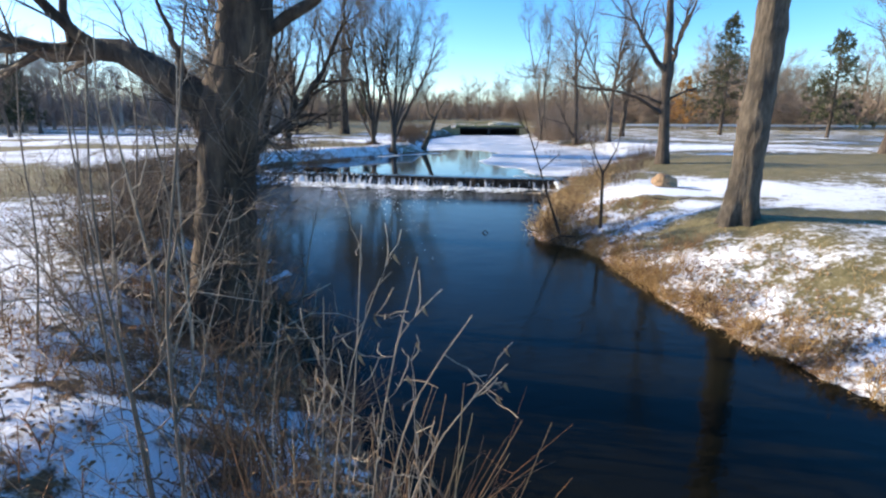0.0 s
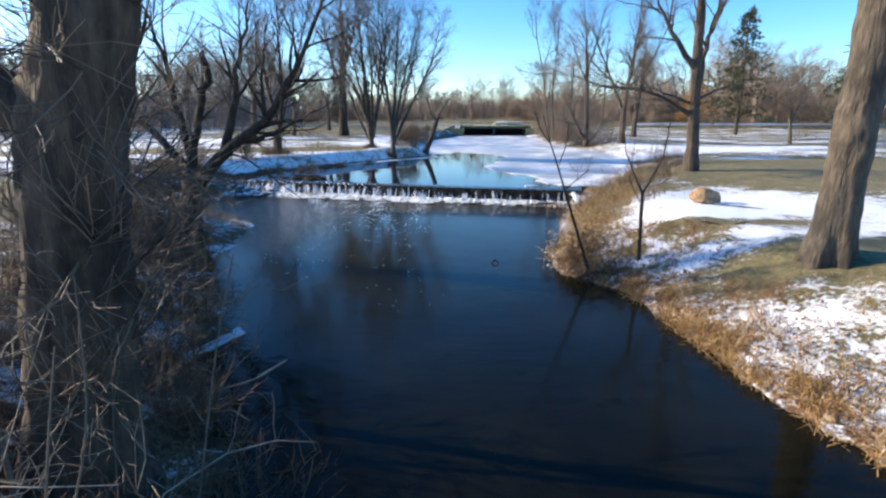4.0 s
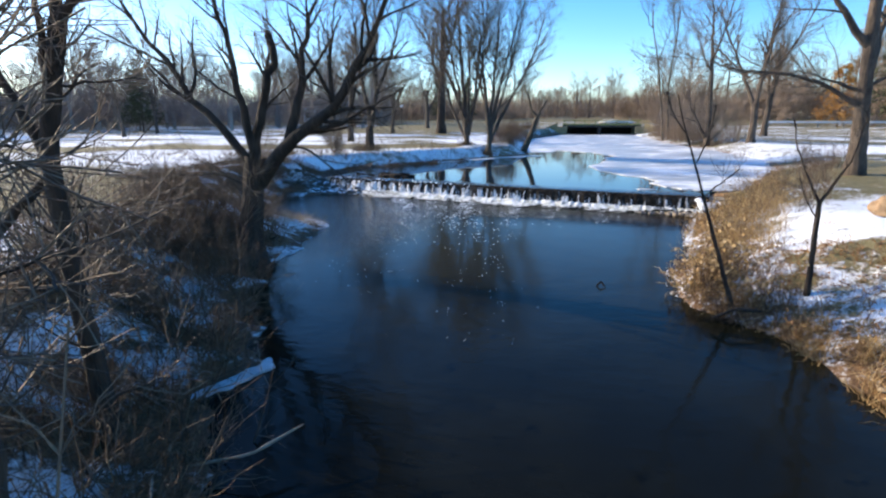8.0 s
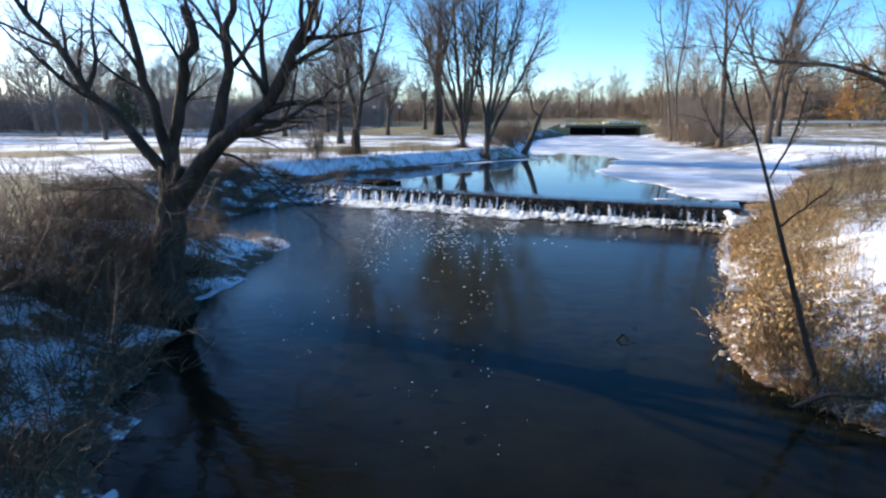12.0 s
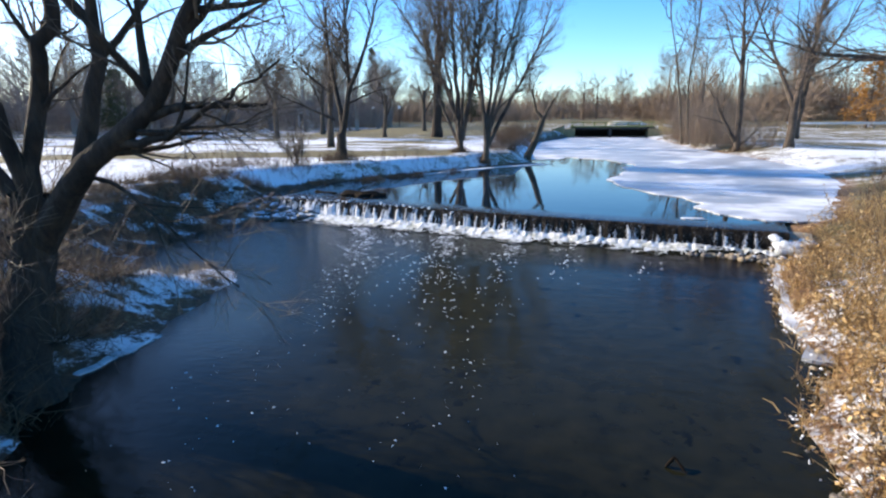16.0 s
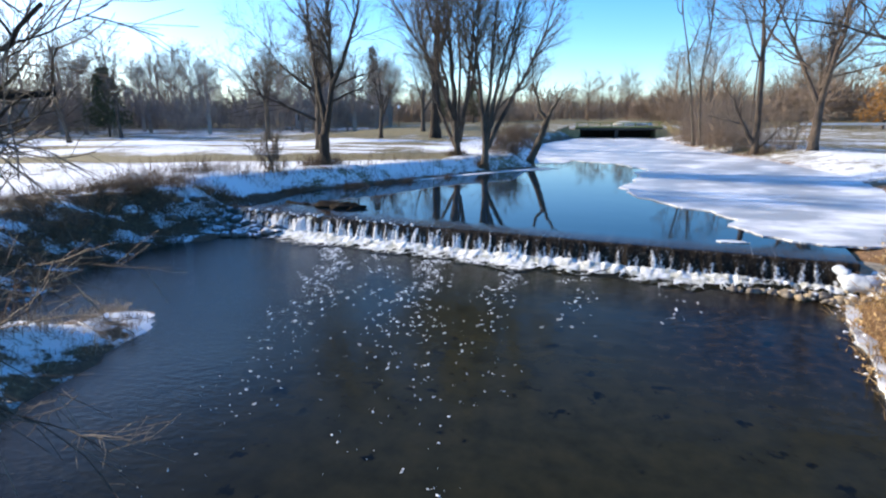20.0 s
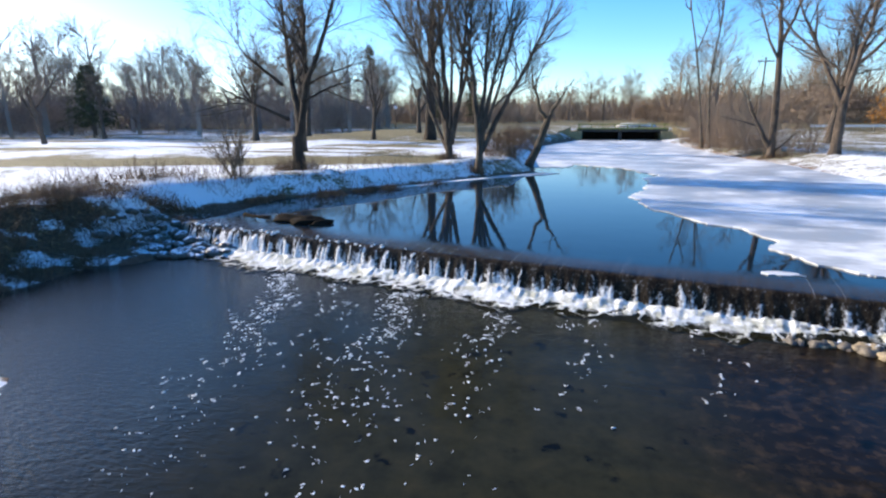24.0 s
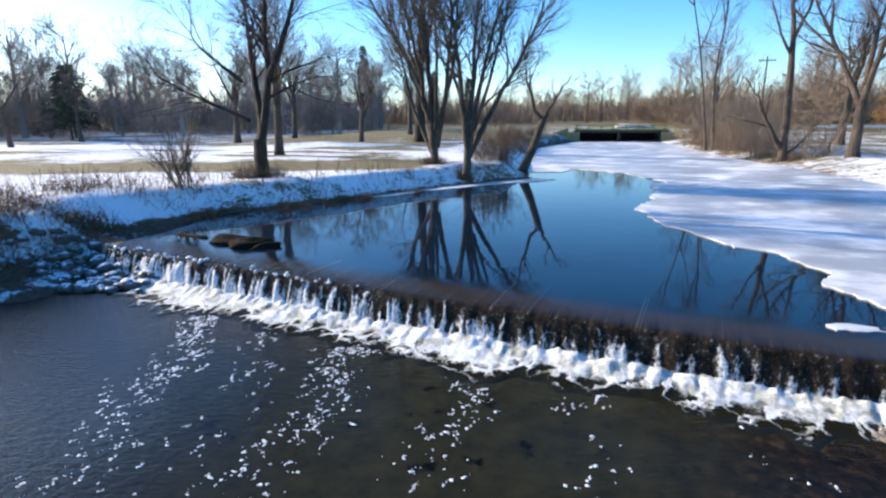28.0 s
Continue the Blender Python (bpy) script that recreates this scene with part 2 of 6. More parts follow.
def tubes(groups, sides):
    """Rings round many polylines; groups: list of (points M x N x 3, radii M x N)."""
    vs, fs, base = [], [], 0
    for pts, rad in groups:
        pts, rad = np.asarray(pts, float), np.asarray(rad, float)
        m, n, _ = pts.shape
        tan = np.gradient(pts, axis=1)
        tan /= np.linalg.norm(tan, axis=2, keepdims=True) + 1e-9
        main = pts[:, -1] - pts[:, 0]
        ref = np.where(np.abs(main[:, 2:3]) < 0.7 * np.linalg.norm(main, axis=1, keepdims=True), [[0, 0, 1.0]], [[1.0, 0.3, 0]])
        u = np.cross(tan, ref[:, None])
        u /= np.linalg.norm(u, axis=2, keepdims=True) + 1e-9
        w = np.cross(tan, u)
        ang = np.arange(sides) / sides * 2 * np.pi + (np.arange(m) * 2.4)[:, None] * (sides == 2)
        co, si = np.cos(ang).reshape(-1, 1, sides, 1), np.sin(ang).reshape(-1, 1, sides, 1)
        ring = pts[:, :, None] + rad[:, :, None, None] * (u[:, :, None] * co + w[:, :, None] * si)
        vs.append(ring.reshape(-1, 3))
        i = np.arange(m)[:, None, None] * n * sides + np.arange(n - 1)[None, :, None] * sides
        a, b = np.arange(sides), (np.arange(sides) + 1) % sides
        f = np.stack([i + a, i + b, i + b + sides, i + a + sides], -1) + base
        if sides == 2:                  # flat strips, for far twigs
            f = f[:, :, :1]
        fs.append(f.reshape(-1, 4))
        base += m * n * sides
    return np.concatenate(vs), np.concatenate(fs)


def resample(line, n):
    line = np.asarray(line, float)
    s = np.r_[0, np.cumsum(np.linalg.norm(np.diff(line, axis=0), axis=1))]
    at = np.linspace(0, s[-1], n)
    return np.stack([np.interp(at, s, line[:, k]) for k in range(3)], 1)


def soften(line, rounds=2):
    line = np.asarray(line, float)
    for _ in range(rounds):
        q, r = 0.75 * line[:-1] + 0.25 * line[1:], 0.25 * line[:-1] + 0.75 * line[1:]
        line = np.concatenate([line[:1], np.stack([q, r], 1).reshape(-1, 3), line[-1:]])
    return line


def unit(v):
    return v / (np.linalg.norm(v) + 1e-9)


def sprout(rng, parent, prad, count, lo, spread, length, thick, n, up, wob=0.12):
    """Side shoots of a polyline: arrays of points and radii."""
    pts, rad = [], []
    k = len(parent)
    for j in range(count):
        s = lo + (1 - lo) * (j + rng.random()) / count
        f = min(s * (k - 1), k - 1.001)
        i = int(f)
        p = parent[i] + (parent[i + 1] - parent[i]) * (f - i)
        tan = unit(parent[i + 1] - parent[i])
        side = unit(np.cross(tan, rng.normal(size=3)))
        ang = spread * (0.6 + 0.7 * rng.random())
        d = unit(tan * math.cos(ang) + side * math.sin(ang))
        long = length * (1.15 - 0.65 * s) * (0.6 + 0.7 * rng.random())
        line = [p]
        for _ in range(n - 1):
            d = unit(d + rng.normal(size=3) * wob + np.array([0, 0, up]))
            line.append(line[-1] + d * long / (n - 1))
        pr = prad[i] + (prad[min(i + 1, k - 1)] - prad[i]) * (f - i)
        r0 = min(pr * 0.62, thick * (0.7 + 0.6 * rng.random()))
        pts.append(np.array(line))
        rad.append(np.linspace(r0, max(r0 * 0.25, 0.0022), n))
    return pts, rad


def bare_tree(label, base, trunk, limbs, seed, bark_mat, twig_mat, branch=(7, 6, 7), blen=(1.6, 0.8, 0.45), up=0.06,
              spread=0.75, twig_r=0.006, flare=1.5, name="tree", extend=0.0, lo=0.25, group="", suckers=0, bthick=0.5, fine=False, far=False):
    """A leafless tree. trunk: polyline and radii; limbs: list of (polyline, start radius). Points are offsets from the base."""
    rng = np.random.default_rng(seed)
    thing = tagged(new(name), label, "tree", group)
    thing.location = base
    tl, tr0, tr1 = trunk
    rows, around = (64, 40) if fine else (18, 14)
    line = resample(soften(tl), rows)
    line[1:-1] += rng.normal(size=(rows - 2, 3)) * tr0 * (0.008 if fine else 0.03)
    rad = np.linspace(tr0, tr1, rows)
    down = np.linspace(0, 17, rows)
    rad *= 1 + (flare - 1) * np.exp(-down * 0.9)
    line[0, 2] -= 0.25
    v, f = tubes([(line[None], rad[None])], around)
    mid = np.repeat(line, around, axis=0)
    swell = np.array([1 + 0.16 * noise.noise((p[0] * 3 + seed, p[1] * 3, p[2] * 0.9)) + 0.1 * noise.noise((p[0] * 11, p[1] * 11, p[2] * 2.2 + seed)) for p in v])
    if fine:                            # furrowed bark plates and root buttresses
        ang = np.tile(np.arange(around) / around * 2 * np.pi, rows)
        swell += np.array([0.16 * abs(noise.noise((p[0] * 22, p[1] * 22, p[2] * 3.0 + seed))) - 0.04 for p in v])
        swell += 0.22 * np.repeat(np.exp(-down * 0.8), around) * np.cos(ang * 5 + seed + np.sin(ang * 2))
    v = mid + (v - mid) * swell[:, None]
    sub("trunk", quads("trunk", v, f, bark_mat), thing)
    stems_l = [(line, rad)] if not limbs else []
    for pl, r0 in limbs:
        pl = np.asarray(pl, float)
        if extend and r0 > 0.075:
            tip = unit(pl[-1] - pl[-2] + np.array([0, 0, 0.25]) * np.linalg.norm(pl[-1] - pl[-2]))
            pl = np.concatenate([pl, [pl[-1] + tip * extend * 0.5 + rng.normal(size=3) * 0.1, pl[-1] + tip * extend + rng.normal(size=3) * 0.25]])
        sm = resample(soften(pl), 14)
        sm[2:] += rng.normal(size=(12, 3)) * abs(r0) * 0.25
        rr = np.maximum(r0 * (0.1 + 0.9 * (1 - np.linspace(0, 1, 14)) ** 1.35), 0.01) if r0 > 0 else np.linspace(-r0, -r0 * 0.7, 14)
        r0 = abs(r0)
        v, f = tubes([(sm[None], rr[None])], 9)
        sub("limb", quads("limb", v, f, bark_mat), thing)
        stems_l.append((sm, rr))
    b1, r1, b2, r2, b3, r3 = [], [], [], [], [], []
    for sm, rr in stems_l:
        size = np.linalg.norm(sm[-1] - sm[0])
        p, r = sprout(rng, sm, rr, max(3, int(branch[0] * size / 3)), lo, spread, blen[0] * min(1.3, 0.5 + size / 5), rr[0] * bthick, 7, up)
        b1 += p
        r1 += r
    if suckers:
        p, r = sprout(rng, line, rad, suckers, 0.1, 1.2, 0.9, 0.012, 7, 0.1, 0.25)
        b1 += p
        r1 += r
    for sm, rr in zip(b1, r1):
        p, r = sprout(rng, sm, rr, branch[1], 0.2, spread, blen[1], 0.02, 5, up)
        b2 += p
        r2 += r
    for sm, rr in zip(b2, r2):
        p, r = sprout(rng, sm, rr, branch[2], 0.2, spread, blen[2], twig_r, 3, up * 0.6)
        b3 += p
        r3 += [np.maximum(x, twig_r * 0.5) for x in r]
    if b1:
        v, f = tubes([(np.array(b1), np.array(r1))], 5)
        sub("branchwork", quads("branchwork", v, f, bark_mat), thing, "", "stuff")
        v, f = tubes([(np.array(b2), np.maximum(np.array(r2), twig_r))], 2 if far else 3)
        if b3:
            v3, f3 = tubes([(np.array(b3), np.array(r3))], 2 if far else 3)
            v, f = np.concatenate([v, v3]), np.concatenate([f, f3 + len(v)])
        sub("crown", quads("crown", v, f, twig_mat), thing, "bare fine twigs", "stuff")
    return thing


# ---- the plan: water outlines and ground ----
UP = 0.57
LOWER = [(7, -14), (6.2, 0), (5.6, 3), (5.1, 4.3), (4.4, 5.9), (3.95, 7.8), (3.75, 9.6), (3.45, 11.2), (2.6, 12.2), (2.35, 13), (2.45, 13.9),
         (2.8, 14.7), (3.15, 15.5), (3.4, 17), (3.8, 18.8), (4.3, 20.6), (4.8, 21.4), (-9.1, 24.4), (-9.1, 22.6), (-9.9, 22), (-9.9, 19.9),
         (-9.2, 18.3), (-8.7, 16.8), (-8.1, 16.1), (-7.7, 16.7), (-7.3, 17.6), (-6.5, 17.9), (-6.0, 16.7), (-5.6, 14.9), (-5.6, 13.6),
         (-5.25, 12.3), (-4.65, 11.2), (-3.9, 9.9), (-3.2, 9.0), (-3.2, 8.1), (-2.5, 7), (-1.9, 6), (-1.7, 5), (-0.9, 3.8), (-0.15, 2.9), (0.0, 2.2), (-0.2, 0.5), (-0.8, -14)]
UPPER = [(4.6, 21.4), (-9.2, 24.35), (-10.6, 25.1), (-9.9, 27.2), (-8.1, 29.3), (-6.4, 31.9), (-5.2, 34.2), (-4.3, 35.4), (-3.0, 37), (-1.9, 38.3),
         (-2.2, 41), (-3.0, 50), (-3.6, 66), (-1, 79), (0.3, 90), (9.4, 90), (9.4, 73), (9.4, 54.5), (10.6, 45.3), (10.9, 36.6), (9.7, 31), (7.6, 26.5), (6.2, 23.2)]
CREST_A, CREST_B = np.array([-9.2, 24.3]), np.array([4.75, 21.35])


def crest_point(s):
    """A point on the crest, s from 0 to 1, with the slight bow of the sill."""
    p = CREST_A + (CREST_B - CREST_A) * s
    return p + WEIR_OUT * 0.16 * math.sin(math.pi * s)


WEIR_ALONG = (CREST_B - CREST_A) / np.linalg.norm(CREST_B - CREST_A)
WEIR_OUT = np.array([WEIR_ALONG[1], -WEIR_ALONG[0]])      # downstream


def outline_distance(p, poly):
    """Distance from an outline, negative inside."""
    poly = np.asarray(poly, float)
    a, b = poly, np.roll(poly, -1, axis=0)
    best, inside = np.full(len(p), 1e9), np.zeros(len(p), bool)
    for (ax, ay), (bx, by) in zip(a, b):
        ex, ey = bx - ax, by - ay
        t = np.clip(((p[:, 0] - ax) * ex + (p[:, 1] - ay) * ey) / (ex * ex + ey * ey), 0, 1)
        best = np.minimum(best, np.hypot(p[:, 0] - ax - t * ex, p[:, 1] - ay - t * ey))
        cross = (ay > p[:, 1]) != (by > p[:, 1])
        inside ^= cross & (p[:, 0] < ax + (p[:, 1] - ay) / (ey if ey else 1e-9) * ex)
    return np.where(inside, -best, best)


def ease(v, lo, hi):
    t = np.clip((v - lo) / (hi - lo), 0, 1)
    return t * t * (3 - 2 * t)


def waves(x, y, size, seed):
    """Cheap smooth unevenness, about -1 to 1."""
    r = np.random.default_rng(seed)
    out = 0
    for k in range(7):
        a, ph, f = r.random() * 6.28, r.random() * 6.28, (0.6 + 1.1 * r.random()) * 6.28 / size
        out = out + np.sin((x * math.cos(a) + y * math.sin(a)) * f + ph)
    return out / 3.2


def ground_height(x, y):
    x, y = np.atleast_1d(np.asarray(x, float)), np.atleast_1d(np.asarray(y, float))
    p = np.stack([x, y], 1)
    wob = 0.13 * waves(x, y, 1.3, 5)
    dl, du = outline_distance(p, LOWER) + wob, outline_distance(p, UPPER) + wob * 0.6
    right = ease(x, -1, 2)
    low_r = 0.27 * (1 - np.exp(-np.maximum(dl, 0) / 0.22)) + 0.76 * ease(dl, 0.1, 3.2) - 0.02
    low_l = 0.12 * (1 - np.exp(-np.maximum(dl, 0) / 0.15)) + 1.1 * ease(dl, 0.15, 2.5) - 0.02
    low = low_l + (low_r - low_l) * right
    low = np.where(dl < 0, -0.02 - 0.5 * ease(-dl, 0, 1.5), low)
    high = UP - 0.02 + 0.1 * (1 - np.exp(-np.maximum(du, 0) / 0.2)) + (0.42 + 0.18 * (1 - right)) * ease(du, 0.1, 1.5 + 1.6 * right)
    high = np.where(du < 0, UP - 0.03 - 0.4 * ease(-du, 0, 1.2), high)
    s = -((x - CREST_A[0]) * WEIR_OUT[0] + (y - CREST_A[1]) * WEIR_OUT[1])
    z = low + (high - low) * ease(s, -0.1, 0.5)
    dry = ease(np.minimum(np.abs(dl), np.abs(du)), 0.3, 3) * (np.minimum(dl, du) > 0)
    z = z + dry * (0.03 * waves(x, y, 6, 1) + 0.1 * waves(x, y, 21, 2)) + 0.012 * waves(x, y, 0.7, 3) * (np.minimum(dl, du) > 0.1)
    far = np.hypot(x, y - 12)
    z = z + 1.9 * ease(far, 62, 150) * (0.6 + 0.4 * ease(x, -30, 20)) + 2.5 * ease(far, 150, 500)
    z = z + 0.9 * np.exp(-(((x + 17) / 12) ** 2 + ((y - 80) / 16) ** 2))
    return z


def gz(x, y):
    return float(ground_height(x, y)[0])


def spaced(lo, hi, stepsize, end, grow):
    mid = np.arange(lo, hi + 1e-6, stepsize)
    out, s, d = [hi], stepsize, 0
    while out[-1] < end:
        s *= grow
        out.append(out[-1] + s)
    left, s = [lo], stepsize
    while left[-1] > -end:
        s *= grow
        left.append(left[-1] - s)
    return np.r_[left[:0:-1], mid, out[1:]]


def build_ground():
    gx, gy = spaced(-13, 12, 0.19, 2500, 1.1), spaced(-2, 40, 0.19, 2500, 1.1)
    X, Y = np.meshgrid(gx, gy)
    x, y = X.ravel(), Y.ravel()
    z = ground_height(x, y)
    n, m = len(gx), len(gy)
    i = (np.arange(m - 1)[:, None] * n + np.arange(n - 1)).ravel()
    me = quads("ground", np.stack([x, y, z], 1), np.stack([i, i + 1, i + n + 1, i + n], 1), GROUND)
    p = np.stack([x, y], 1)
    d = np.minimum(outline_distance(p, LOWER), outline_distance(p, UPPER))
    blob = lambda cx, cy, rx, ry: np.exp(-(((x - cx) / rx) ** 2 + ((y - cy) / ry) ** 2))  # noqa: E731
    far0 = np.hypot(x, y)
    snow = np.full(len(x), 0.58) + 0.1 * waves(x, y, 9, 11)
    snow += 0.24 * blob(8, 16, 4, 2.8) - 0.45 * blob(7, 10.3, 3, 0.9) - 0.25 * blob(6.5, 13, 2.5, 0.6)
    snow -= 0.6 * blob(16, 23, 9, 4) + 0.5 * blob(20, 28, 12, 2.2)
    snow -= 0.1 * ease(x, 7, 11) * ease(y, 19, 24)
    snow += 0.24 * blob(18, 41, 9, 4)
    snow -= 0.02 * blob(6, 5, 3, 4) + (0.015 + 0.06 * waves(x, y, 2.2, 20)) * (x > 2) * (1 - ease(y, 20, 23))
    # the trodden strip of brown turf over the left bank, the mound, and the lawn beyond
    line = np.abs((y - 33.5) - 0.42 * (x + 17)) / 1.09
    snow -= 0.6 * np.exp(-((line - 0.6) / 1.5) ** 2) * (x < -6) * (y < 46)
    snow += 0.3 * blob(-13, 29, 4, 3) + 0.25 * blob(-30, 48, 22, 6)
    snow -= 0.8 * blob(-17, 80, 11, 17)
    snow -= 0.3 * blob(-15, 17, 4, 3) + 0.5 * blob(-11.5, 13, 2.6, 4)
    streak = ease(waves(x * 0.22, y, 5.5, 13) + 0.3 * waves(x, y, 4, 14), 0.1, 0.7)
    snow -= 0.42 * streak * ease(-x, 6, 12) * ease(y, 35, 42) * (1 - ease(far0, 70, 110))
    snow += 0.03 * blob(-4.5, 4, 2.5, 3)
    far = np.hypot(x, y)
    snow -= 0.55 * ease(far, 85, 170)
    bank = 1 - ease(d, 0.25, 0.7)
    snow -= 0.14 * bank * (x > 0) * (y < 24) + 0.12 * bank * (x < 0) * (y < 20)
    mud = (1 - ease(d, 0.1, 0.4)) * (x < 0) * (y > -4)
    bankside = (x < 0) * (1 - ease(d, 1.6, 3.2)) * ease(y, 3.0, 4.5) * (1 - ease(y, 23, 25))
    snow -= (0.02 + 0.16 * waves(x, y, 1.5, 15) + 0.17 * waves(x, y, 0.7, 16)) * bankside
    bank = np.maximum(np.maximum(bank, bankside), blob(-2.6, 1.8, 3.0, 3.4))
    snow += 0.2 * blob(-11.2, 21, 1.8, 3.6) * (0.8 + 1.2 * waves(x, y, 1.2, 19) + waves(x, y, 0.6, 25))
    snow -= (0.06 + 0.16 * waves(x, y, 0.8, 26) + 0.14 * waves(x, y, 0.45, 27)) * blob(4.3, 12.6, 1.6, 1.9)
    # first term bares soil to darken the bank where the big tree's shade falls
    snow -= 0.16 * blob(-3.4, 6.6, 1.6, 1.8) + (0.16 + 0.12 * waves(x, y, 1.1, 18)) * blob(-6.6, 9.3, 2.4, 3.2)
    mud = np.maximum(mud, (0.45 + 0.4 * ease(y, 14, 18)) * bankside) * (1 - 0.7 * blob(-6.9, 16.4, 0.9, 1.4))
    snow += 0.1 * (x < 0) * (y < 18) * ease(-x, 0, 3) + 0.1 * blob(-6.9, 16.4, 0.9, 1.5) * (1 + 2.0 * waves(x, y, 0.8, 17))
    snow -= (0.12 + 0.17 * waves(x, y, 1.0, 23) + 0.2 * waves(x, y, 0.5, 24)) * blob(-2.6, 1.8, 3.0, 3.4)
    snow -= 0.3 * mud * (1 - 0.6 * (y < 20)) + (0.12 + 0.26 * waves(x, y, 0.55, 28)) * blob(-6.6, 16.0, 0.9, 1.4)
    for name, val in (("snow", snow), ("bank", bank), ("mud", mud)):
        a = me.attributes.new(name, "FLOAT", "POINT")
        a.data.foreach_set("value", np.asarray(val, np.float32))
    tagged(new("ground", me), "patchy snow over brown winter grass and creek banks", "ground", "", "structure")


build_ground()


def sheet(name, xs, ys, z, material, label):
    X, Y = np.meshgrid(xs, ys)
    n, m = len(xs), len(ys)
    i = (np.arange(m - 1)[:, None] * n + np.arange(n - 1)).ravel()
    v = np.stack([X.ravel(), Y.ravel(), np.full(X.size, z)], 1)
    return tagged(new(name, quads(name, v, np.stack([i, i + 1, i + n + 1, i + n], 1), material)), label, "water", "", "structure")


def build_water():
    # lower pool ends under the sill, upper pool at the crest
    s = np.linspace(0, 1, 40)
    crest = np.array([crest_point(k) for k in s])
    low = np.concatenate([crest - WEIR_OUT * 0.05, np.stack([np.linspace(-12, 9, 40), np.full(40, -16.0)], 1)])
    f = [(k, k + 1, k + 41, k + 40) for k in range(39)]
    v = np.c_[low, np.zeros(80)]
    wid = np.array([[-12.0, 24.6, 0], [-12, -16, 0], [9, -16, 0], [9, 20.4, 0]])
    v = np.concatenate([v, wid])
    f += [(0, 40, 81, 80), (39, 83, 82, 79)]
    tagged(new("pool_water", quads("pool_water", v, f, WATER_LOW, False)), "dark slow creek water below the weir", "water", "", "structure")
    up = np.concatenate([crest - WEIR_OUT * 1.05, np.stack([np.linspace(-12, 13, 40), np.full(40, 92.0)], 1)])
    v = np.c_[up, np.full(80, UP)]
    v = np.concatenate([v, [[-12, 25.0, UP], [13, 20.9, UP]]])
    f = [(k + 1, k, k + 40, k + 41) for k in range(39)] + [(0, 80, 40, 40), (81, 39, 79, 79)]
    f = [q for q in f if len(set(q)) == 4]
    me = quads("upper_water", v, f, WATER_UP, False)
    tagged(new("upper_water", me), "still upper pool reflecting bare trees", "water", "", "structure")


build_water()


def frayed(outline, seed, rounds=4, amp=0.12):
    rng = np.random.default_rng(seed)
    pts = np.asarray(outline, float)
    for k in range(rounds):
        nxt = np.roll(pts, -1, axis=0)
        size = np.linalg.norm(nxt - pts, axis=1, keepdims=True)
        mids = (pts + nxt) / 2 + rng.normal(size=pts.shape) * np.minimum(size, 1.6) * amp
        pts = np.stack([pts, mids], 1).reshape(-1, 2)
    return pts


def slab(name, outline, z, thick, material, label, category="ice", seed=1, amp=0.12, rounds=4):
    pts = frayed(outline, seed, rounds, amp)
    bm = bmesh.new()
    top = [bm.verts.new((x, y, z + thick)) for x, y in pts]
    face = bm.faces.new(top)
    out = bmesh.ops.extrude_face_region(bm, geom=[face])
    for v in out["geom"]:
        if isinstance(v, bmesh.types.BMVert):
            v.co.z = z
    bmesh.ops.recalc_face_normals(bm, faces=bm.faces)
    me = bpy.data.meshes.new(name)
    bm.to_mesh(me)
    bm.free()
    me.materials.append(material)
    return tagged(new(name, me), label, category)


slab("ice_sheet", [(-2.3, 41.3), (-0.7, 41.6), (-0.6, 44), (2.1, 41.8), (3.4, 38.7), (2.7, 36), (2.3, 33.1), (1.5, 30.9), (2.3, 28.1), (3.5, 26.3),
                   (3.8, 25.1), (3.4, 24.3), (3.8, 23.2), (4.4, 22.7), (5.3, 22.5), (6.7, 23.6), (8.3, 26.6), (10.3, 31), (11.4, 36.6), (11.1, 45.4),
                   (9.9, 54.6), (9.9, 73), (9.9, 88), (0, 88), (-1.3, 79), (-4, 66), (-3.4, 50)], UP - 0.02, 0.045, ICE,
     "snow-dusted ice sheet on the upper pool", seed=4, amp=0.1)
slab("ice_ledge", [(-6.4, 31.7), (-5.6, 32.8), (-4.4, 34.6), (-3.1, 36.2), (-1.6, 37.4), (-0.9, 38.3), (-1.7, 38.7), (-3.2, 37.4), (-4.6, 35.8), (-5.4, 34.6), (-6.6, 32.1)],
     UP - 0.02, 0.04, ICE, "thin ice ledge along the bank", seed=6, rounds=3, amp=0.06)


# ---- weir ----
def build_weir():
    weir = tagged(new("weir"), "low stone and concrete weir across the creek", "weir", "", "structure")
    n = 60
    prof = [(-0.45, -0.6), (-0.45, 0.5), (-0.1, 0.52), (0.0, 0.44), (0.14, 0.1), (0.2, -0.6)]
    v, f = [], []
    for k in range(n + 1):
        c = crest_point(-0.02 + 1.05 * k / n)
        for o, z in prof:
            q = c + WEIR_OUT * o
            v.append((q[0], q[1], z))
    m = len(prof)
    for k in range(n):
        f += [(k * m + j, (k + 1) * m + j, (k + 1) * m + j + 1, k * m + j + 1) for j in range(m - 1)]
    sub("sill", quads("sill", v, f, CONCRETE, False), weir)
    return weir


WEIR = build_weir()


